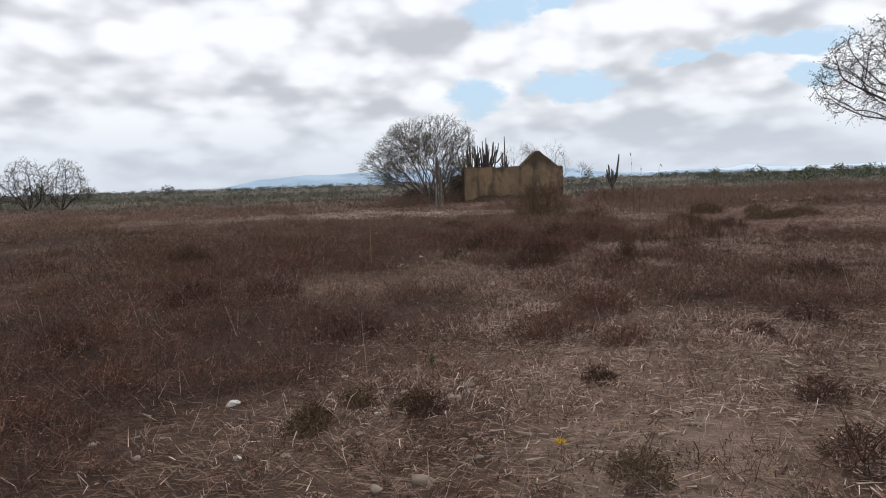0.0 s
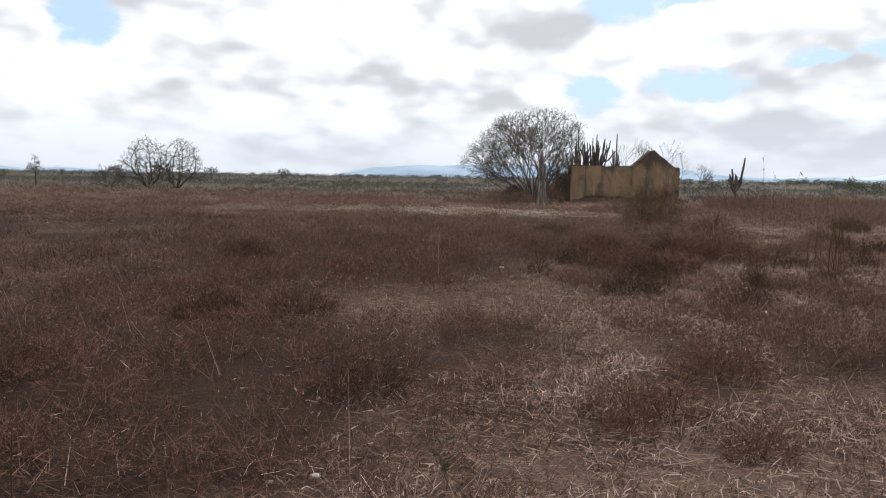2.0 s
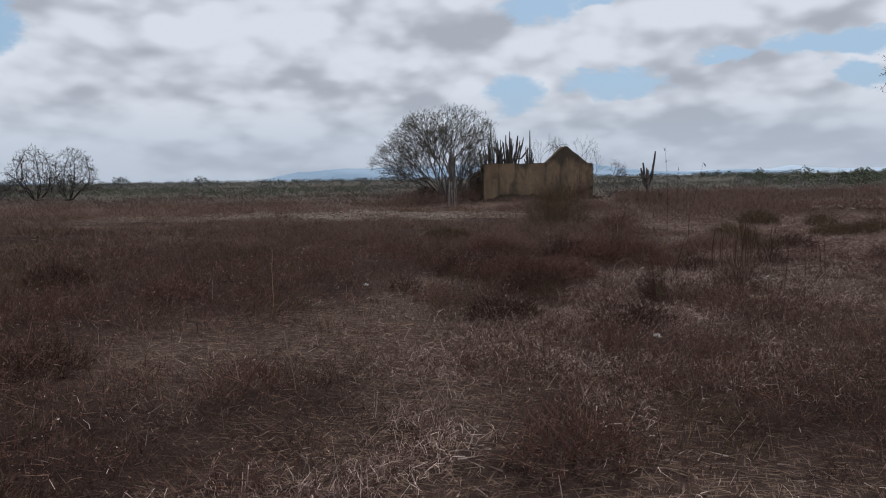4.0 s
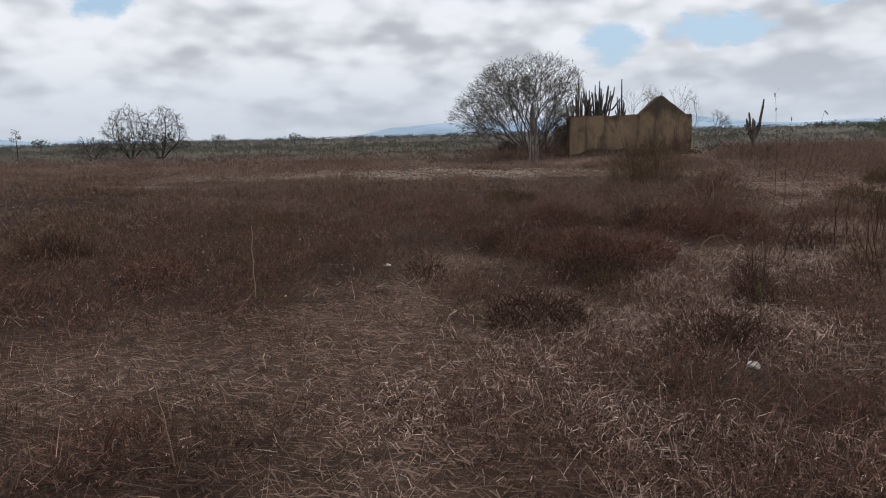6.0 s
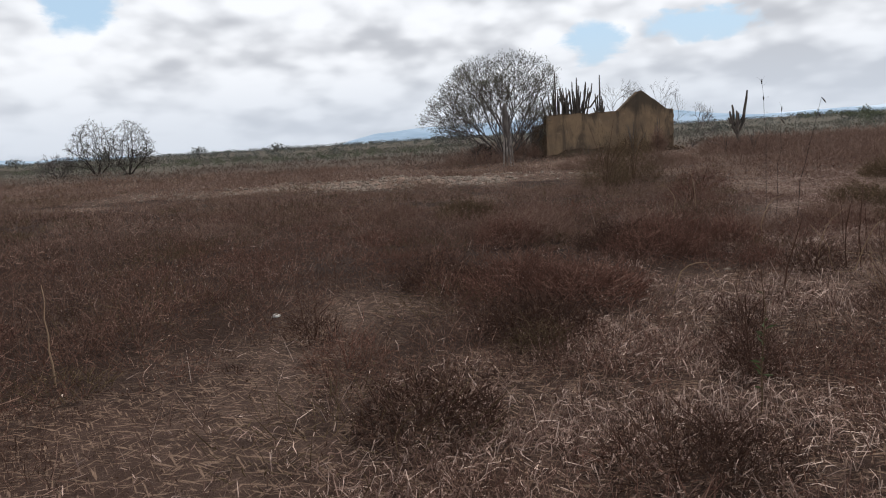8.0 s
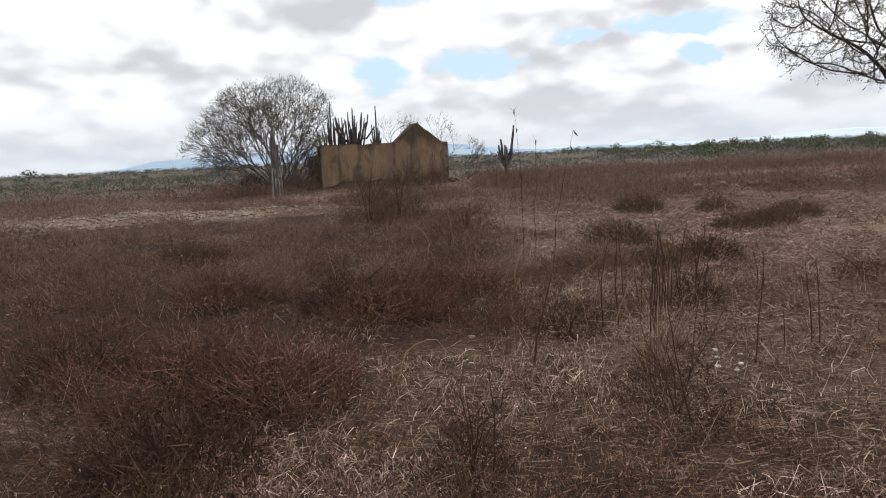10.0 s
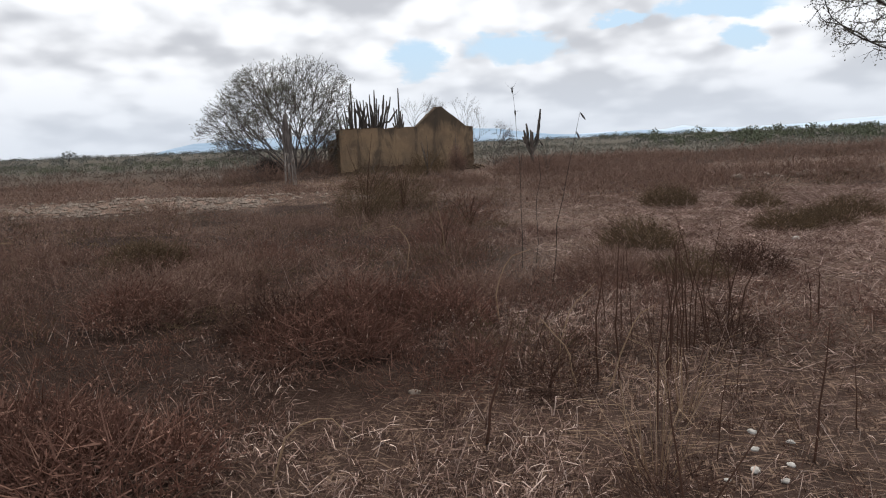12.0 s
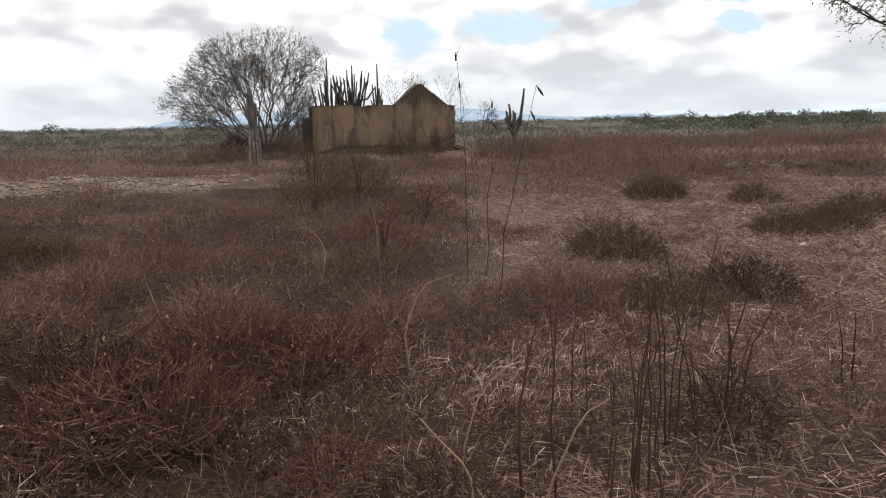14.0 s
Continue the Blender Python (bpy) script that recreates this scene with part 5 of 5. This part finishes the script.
def mid_keep(x, y):
    d = 0.6 * lattice_noise(x, y, 3.2, 21) + 0.4 * lattice_noise(x, y, 0.9, 22)
    return (1 - in_near(x, y)) * in_view(x, y) * np.clip(0.45 + (d - 0.42) * 5.0, 0, 1) * np.clip(1 - 1.1 * clearing(x, y), 0, 1) * np.clip(1 - 1.5 * pale_soil(x, y) * (y > 28), 0.04, 1) * (1 - 0.96 * bump2(x, y, 4.2, 47.2, 6.5, 5.0))


def straw_patch(x, y):
    """Where straw lies thick, 0 to 1; dark tangled litter fills the rest."""
    n = 0.5 * lattice_noise(x, y, 1.5, 201) + 0.3 * lattice_noise(x, y, 0.6, 202) + 0.2 * lattice_noise(x, y, 0.27, 203)
    return np.clip((n - 0.38) * 4.5, 0, 1)


def west_side(x, y):
    return np.clip((-(x - 0.25 * (y - 3.2)) - 1.6) / 1.6, 0, 1)


def straw_keep(x, y):
    open_ = np.clip(1.1 * clearing(x, y) + 1.6 * (lattice_noise(x, y, 1.1, 33) - 0.58) + 0.5 * (lattice_noise(x, y, 0.4, 34) - 0.5), 0, 1)
    strip = np.clip(1.6 - np.abs(x + 1.35 - 0.34 * (y - 3.2)) / 2.6, 0.3, 1)
    return (1 - 0.4 * bump2(x, y, -2.0, 9.6, 3.2, 2.6)) * (1 - 0.72 * bump2(x, y, 0.03, 3.7, 3.2, 2.6)) * strip * in_view(x, y) * (0.14 + 0.86 * open_) * (1 - 0.95 * thicket(x, y)) * (1 - 0.75 * west_side(x, y)) * (0.25 + 0.95 * straw_patch(x, y))


lay_straw("straw_litter", 240000, near_box, straw_keep, 0.06, 0.0046, 0.7, STRAW, "dry straw litter lying on the soil", 1)
lay_straw("straw_stems", 14000, near_box, straw_keep, 0.14, 0.0062, 0.16, STRAW, "broken pale straw stems lying on the litter", 12)
lay_straw("straw_stems", 26000, (-5, 5, 1.8, 8.0), lambda x, y: (1 - 0.9 * thicket(x, y)) * bump2(x, y, 0.3, 3.9, 3.2, 2.8) * (1 - 0.6 * west_side(x, y)) * np.clip(2.6 * (0.5 * lattice_noise(x, y, 0.5, 36) + 0.5 * lattice_noise(x, y, 0.2, 38)) - 0.85, 0.04, 1), 0.12, 0.0085, 0.14, STRAW_STEM, "short broken straw stems on the trodden soil", 37)
lay_straw("dry_grass", 70000, near_box, lambda x, y: straw_keep(x, y) * 0.6 + 0.25 * in_view(x, y) * (lattice_noise(x, y, 0.8, 31) > 0.5), 0.12, 0.0042, 1.3, STRAW, "short dry grass blades standing in tufts", 2)
lay_straw("straw_litter", 70000, mid_box, lambda x, y: in_view(x, y) * (1 - in_near(x, y)) * (0.08 + 0.92 * clearing(x, y)), 0.22, 0.012, 0.5, STRAW, "dry straw on the open ground", 3)
lay_straw("straw_litter", 120000, (4.5, 17, 16, 31), lambda x, y: 0.1 + 0.9 * np.clip(1.3 * clearing(x, y) - 0.5 * lattice_noise(x, y, 0.7, 35), 0, 1), 0.17, 0.0085, 0.3, STRAW, "dry straw on the bare clearing", 13)


def pebbles(n, seed):
    x, y, r = scatter(n, -16, 2.5, 31, 37.5, lambda x, y: pale_soil(x, y), seed)
    m = len(x)
    o = np.array([(1, 0, 0), (0, 1, 0), (-1, 0, 0), (0, -1, 0), (0, 0, 1), (0, 0, -1)], float)
    f = np.array([(0, 1, 4), (1, 2, 4), (2, 3, 4), (3, 0, 4), (1, 0, 5), (2, 1, 5), (3, 2, 5), (0, 3, 5)])
    size = r.uniform(0.02, 0.09, m)
    v = o[None] * size[:, None, None] * r.uniform(0.6, 1.5, (m, 6, 1)) * np.array((1.3, 1.0, 0.7)) + np.stack([x, y, ground(x, y) + size * 0.2], -1)[:, None]
    s = Soup()
    s.add(v, np.arange(m)[:, None, None] * 6 + f[None])
    tagged(new("pebbles", s.mesh("pebbles", STONE)), "loose broken stones on the sandy bank", "gravel", kind="stuff")


pebbles(5000, 14)
lay_brush("low_brush", 3900, near_box, lambda x, y: brush_keep(x, y) * in_view(x, y) * (lattice_noise(x, y, 1.7, 41) < 0.6), 0.29, 0.26, 42, 32, 0.0048, BRUSH, "low brown leafless brush", 4, 0.011)
lay_brush("low_brush", 2800, near_box, lambda x, y: brush_keep(x, y) * in_view(x, y) * (lattice_noise(x, y, 1.7, 41) >= 0.45), 0.27, 0.26, 42, 32, 0.0048, RED_BRUSH, "low reddish-brown dry brush", 5, 0.011)

lay_brush("tangled_litter", 5200, near_box, lambda x, y: in_view(x, y) * (1 - straw_patch(x, y)) * (1 - 0.8 * thicket(x, y)) * (1 - 0.75 * bump2(x, y, 0.9, 3.6, 2.6, 2.6)) * (y < 18), 0.13, 0.2, 34, 26, 0.0036, TWIG, "dark tangle of fine dead twigs between the straw", 204, 0.009)
# mounds past 19 m get the haze-paled tints, nearer ones the plain tints
lay_brush("brush_mounds", 210, (-11, 8, 8, 30), lambda x, y: np.clip(1.5 * thicket(x, y) + 0.5 * (lattice_noise(x, y, 2.0, 83) > 0.55), 0, 1) * brush_keep(x, y) * (y > 19), 0.33, 0.66, 150, 170, 0.0052, DRY_HAZED_BRUSH, "rounded mounds of fine brown brush, paled for haze", 84, 0.014)
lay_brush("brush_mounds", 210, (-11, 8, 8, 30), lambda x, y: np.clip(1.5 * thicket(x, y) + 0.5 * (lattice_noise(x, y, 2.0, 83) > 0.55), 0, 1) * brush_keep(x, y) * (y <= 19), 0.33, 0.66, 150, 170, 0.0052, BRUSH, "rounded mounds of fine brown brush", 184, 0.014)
lay_brush("brush_mounds", 120, (-11, 8, 8, 30), lambda x, y: np.clip(1.5 * thicket(x, y) + 0.3 * (lattice_noise(x, y, 2.0, 85) > 0.6), 0, 1) * brush_keep(x, y) * (y > 19), 0.33, 0.66, 150, 170, 0.0050, HAZED_BRUSH, "rounded mounds of fine reddish-brown brush, paled for haze", 86, 0.014)
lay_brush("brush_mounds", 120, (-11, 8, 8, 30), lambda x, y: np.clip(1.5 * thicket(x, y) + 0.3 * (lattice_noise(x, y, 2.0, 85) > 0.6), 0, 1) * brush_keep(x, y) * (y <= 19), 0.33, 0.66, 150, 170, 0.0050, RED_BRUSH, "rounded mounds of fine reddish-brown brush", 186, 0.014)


def lay_litter(n, seed):
    x, y, r = scatter(n, *near_box, lambda x, y: in_view(x, y), seed)
    m = len(x)
    s = Soup()
    way = r.normal(size=(m, 3)) * np.array((0.012, 0.012, 0.005))
    s.leaves(np.stack([x, y, ground(x, y) + r.uniform(0.002, 0.03, m)], -1), way, 0.008 * r.uniform(0.5, 1.6, m))
    tagged(new("leaf_litter", s.mesh("leaf_litter", LITTER)), "shrivelled brown leaf litter on the soil", "leaf litter", kind="stuff")


lay_litter(36000, 15)


def seed_heads(n, seed):
    """Pale husks caught in the tops of the brush."""
    x, y, r = scatter(n, -7, 9, 5, 24, lambda x, y: brush_keep(x, y) * in_view(x, y) * (0.15 + 0.85 * (lattice_noise(x, y, 1.2, 92) > 0.5)), seed)
    m = len(x)
    s = Soup()
    s.leaves(np.stack([x, y, ground(x, y) + r.uniform(0.10, 0.40, m)], -1), r.normal(size=(m, 3)) * 0.014, 0.009 * r.uniform(0.5, 1.4, m))
    tagged(new("seed_heads", s.mesh("seed_heads", STRAW_STEM)), "pale dry seed heads among the brush", "dry grass", kind="stuff")


seed_heads(6500, 91)


def curled_grass(n, seed):
    """Dry blades that rise, bend over and fall back."""
    def keep(x, y):
        loose = (1 - 0.9 * bump2(x, y, 0.5, 3.6, 3.0, 2.6)) * (1 - 0.8 * thicket(x, y)) * in_view(x, y) * np.clip(1.5 - np.abs(x + 1.35 - 0.34 * (y - 3.2)) / 2.6, 0.1, 1) * (lattice_noise(x, y, 0.7, 61) > 0.45)
        return (0.35 * straw_keep(x, y) + 0.5 * loose) * (1 - 0.7 * west_side(x, y)) * (0.15 + 0.85 * straw_patch(x, y))

    x, y, r = scatter(n, *near_box, keep, seed)
    m = len(x)
    a, L, hh = r.uniform(0, 2 * math.pi, m), r.uniform(0.04, 0.16, m), r.uniform(0.05, 0.75, m)
    d = np.stack([np.cos(a), np.sin(a), 0 * a], -1)
    p0 = np.stack([x, y, ground(x, y) - 0.005], -1)
    up3 = np.array((0, 0, 1.0))
    p1 = p0 + d * (L * 0.25)[:, None] + up3 * (L * hh * 0.75)[:, None]
    p2 = p0 + d * (L * 0.65)[:, None] + up3 * (L * hh * 0.9)[:, None] + r.normal(size=(m, 3)) * (L * 0.2)[:, None]
    p3 = p0 + d * L[:, None] + up3 * (L * hh * r.uniform(0.1, 0.9, m))[:, None] + r.normal(size=(m, 3)) * (L * 0.22)[:, None]
    w = np.stack([-np.sin(a), np.cos(a), 0.4 + 0 * a], -1) * r.uniform(0.0013, 0.0029, m)[:, None]
    v = np.stack([p0 - w, p0 + w, p1 - w, p1 + w, p2 - w * 0.8, p2 + w * 0.8, p3], 1)
    f = np.array([(0, 1, 3), (0, 3, 2), (2, 3, 5), (2, 5, 4), (4, 5, 6)])
    s = Soup()
    s.add(v, np.arange(m)[:, None, None] * 7 + f[None])
    tagged(new("curled_grass", s.mesh("curled_grass", STRAW)), "curled dry grass blades bent over the litter", "dry grass", kind="stuff")


curled_grass(1300000, 17)
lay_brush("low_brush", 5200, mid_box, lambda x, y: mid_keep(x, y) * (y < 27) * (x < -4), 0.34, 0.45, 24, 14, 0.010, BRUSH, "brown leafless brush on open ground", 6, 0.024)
lay_brush("low_brush", 5200, mid_box, lambda x, y: mid_keep(x, y) * (y < 27) * (x >= -4), 0.34, 0.45, 24, 14, 0.010, HAZED_BRUSH, "brown leafless brush on open ground, paled for haze", 27, 0.024)
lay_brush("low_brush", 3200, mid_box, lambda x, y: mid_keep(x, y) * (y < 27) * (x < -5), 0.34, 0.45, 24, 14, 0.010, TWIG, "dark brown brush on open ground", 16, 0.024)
lay_brush("low_brush", 3200, mid_box, lambda x, y: mid_keep(x, y) * (y < 27) * (x >= -5), 0.34, 0.45, 24, 14, 0.010, DRY_HAZED_BRUSH, "brown brush on open ground, paled for haze", 26, 0.024)
lay_brush("low_brush", 2000, (-40, 4, 26, 36), lambda x, y: mid_keep(x, y), 0.22, 0.5, 22, 12, 0.012, DRY_HAZED_BRUSH, "low brown brush below the sandy bank, paled for haze", 19, 0.03)
lay_brush("low_brush", 3600, (-40, 44, 26, 50), lambda x, y: mid_keep(x, y) * ((x > 4) | (y > 36)), 0.46, 0.65, 28, 14, 0.015, DRY_HAZED_BRUSH, "brown brush before the ruin, paled for haze", 17, 0.035)
lay_brush("low_brush", 1600, (8, 46, 30, 62), lambda x, y: in_view(x, y) * (lattice_noise(x, y, 5, 46) > 0.3) * ((x > 10.5) | (y < 42)) * (1 - 0.9 * clearing(x, y)), 0.8, 1.0, 40, 18, 0.020, DRY_HAZED_BRUSH, "taller brown brush beside the ruin", 18, 0.05)
lay_brush("low_brush", 2200, mid_box, lambda x, y: mid_keep(x, y) * (lattice_noise(x, y, 4, 43) > 0.5), 0.42, 0.5, 22, 12, 0.014, OLIVE, "olive-brown dry brush", 7, 0.03)
lay_brush("brush_mounds", 110, (-11, 8, 8, 30), lambda x, y: np.clip(1.5 * thicket(x, y), 0, 1) * brush_keep(x, y), 0.33, 0.66, 150, 190, 0.0050, OLIVE, "rounded mounds of fine olive-brown brush", 87, 0.014)
lay_brush("low_brush", 2200, mid_box, lambda x, y: mid_keep(x, y) * (lattice_noise(x, y, 4, 45) > 0.5), 0.42, 0.5, 22, 12, 0.014, HAZED_BRUSH, "reddish-brown brush on open ground, paled for haze", 9, 0.03)
lay_brush("tall_brush", 800, (-80, 80, 46, 72), lambda x, y: in_view(x, y) * (0.3 + 0.7 * (lattice_noise(x, y, 9, 44) > 0.42)) * (1 - ((x > -0.5) & (x < 9.5) & (y < 60))), 0.5, 1.1, 26, 14, 0.035, DUSK_BRUSH, "dull brown scrub in the distance", 8, 0.08)
lay_brush("tall_brush", 2600, (-130, 130, 66, 160), lambda x, y: in_view(x, y) * np.clip((y - 62) / 20, 0, 1) * (0.35 + 0.65 * (lattice_noise(x, y, 9, 44) > 0.42)), 0.7, 1.5, 14, 9, 0.075, GREY_SCRUB, "dull grey-green scrub in the distance", 90, 0.12)


def far_scrub(name, n, box, keep, h, mat, label, seed, puffs=46):
    """Distant bushes as loose clouds of leaf clumps on short stems."""
    x, y, r = scatter(n, *box, keep, seed)
    m = len(x)
    size = r.uniform(0.5, 1.3, m) * h
    k = np.repeat(np.arange(m), puffs)
    q = len(k)
    d = r.normal(size=(q, 3))
    d /= np.linalg.norm(d, axis=1)[:, None]
    d *= r.random((q, 1)) ** 0.4
    at = np.stack([x[k] + d[:, 0] * size[k] * 0.9, y[k] + d[:, 1] * size[k] * 0.9, ground(x[k], y[k]) + size[k] * (0.42 + 0.42 * d[:, 2])], -1)
    s = Soup()
    s.leaves(at, r.normal(size=(q, 3)) * (size[k] * 0.13)[:, None], size[k] * 0.17)
    s.spikes(np.stack([x, y, ground(x, y)], -1), np.stack([0 * x, 0 * x, size * 0.9], -1), size * 0.08)
    tagged(new(name, s.mesh(name, mat)), label, "scrub", kind="stuff")


def wedge(a0, a1):
    return lambda x, y: ((np.degrees(np.arctan2(x, y)) > a0) & (np.degrees(np.arctan2(x, y)) < a1)).astype(float)


far_scrub("far_scrub", 2800, (-330, 330, 120, 420), lambda x, y: wedge(-55, 50)(x, y), 1.3, WOODS, "dark grey-green scrub towards the horizon", 51, 22)
far_scrub("far_scrub", 2000, (-900, 900, 400, 1100), lambda x, y: wedge(-52, 48)(x, y), 2.6, WOODS, "dark line of distant scrub on the horizon", 52, 22)
far_scrub("far_scrub", 420, (-100, -14, 80, 150), lambda x, y: wedge(-40, -8)(x, y) * (lattice_noise(x, y, 14, 5) > 0.45), 0.7, WOODS_GREEN, "green scrub in the distance", 53, 40)
far_scrub("far_scrub", 520, (40, 220, 95, 260), lambda x, y: wedge(20, 46)(x, y) * (0.25 + 0.75 * (lattice_noise(x, y, 16, 6) > 0.4)), 1.8, WOODS_GREEN, "green leafy scrub in the distance", 54, 60)
far_scrub("far_trees", 130, (90, 520, 200, 520), lambda x, y: wedge(17, 47)(x, y), 2.9, WOODS_GREEN, "uneven line of distant green trees", 55, 70)
far_scrub("far_trees", 60, (-420, 60, 300, 560), lambda x, y: wedge(-48, 4)(x, y), 2.3, WOODS, "scattered distant trees on the skyline", 56, 70)


def lone_bush(az_, dist, h, seed):
    """A bush standing clear of the far scrub on the skyline."""
    r = np.random.default_rng(seed)
    x, y = dist * math.sin(math.radians(az_)), dist * math.cos(math.radians(az_))
    ob = thing("skyline_bush", (x, y, gz(x, y) - 0.05), "single dark bush standing on the skyline", "bush", "bushes on the skyline")
    for _ in range(4):
        one = Soup()
        d = np.array((r.normal() * h * 0.25, r.normal() * h * 0.25, h * r.uniform(0.6, 0.85)))
        one.tube([(0, 0, 0), d * np.array((0.4, 0.4, 0.6)), d], [0.07, 0.05, 0.02], 5)
        part("stem", one.mesh("stem", BARK_DARK), ob)
    q = r.normal(size=(150, 3))
    q /= np.linalg.norm(q, axis=1)[:, None] + 1e-9
    q = q * r.random((150, 1)) ** 0.4 * np.array((0.75, 0.7, 0.36)) * h + np.array((0, 0, h * 0.68))
    c = Soup()
    c.leaves(q, r.normal(size=(150, 3)) * h * 0.09, h * 0.11)
    tagged(part("crown", c.mesh("crown", WOODS if az_ < 0 else WOODS_GREEN), ob), kind="stuff")


for n, (a_, d_, h_) in enumerate([(-30.4, 150, 3.2), (-26.9, 210, 3.2), (-33.5, 240, 3.6), (-21.5, 260, 3.4), (-38.6, 190, 2.8), (24.0, 260, 3.4), (27.5, 230, 3.0), (31.0, 210, 2.9), (34.5, 225, 3.2), (21.0, 320, 3.6), (37.5, 240, 3.4), (29.2, 280, 3.6)]):
    lone_bush(a_, d_, h_, n + 1200)
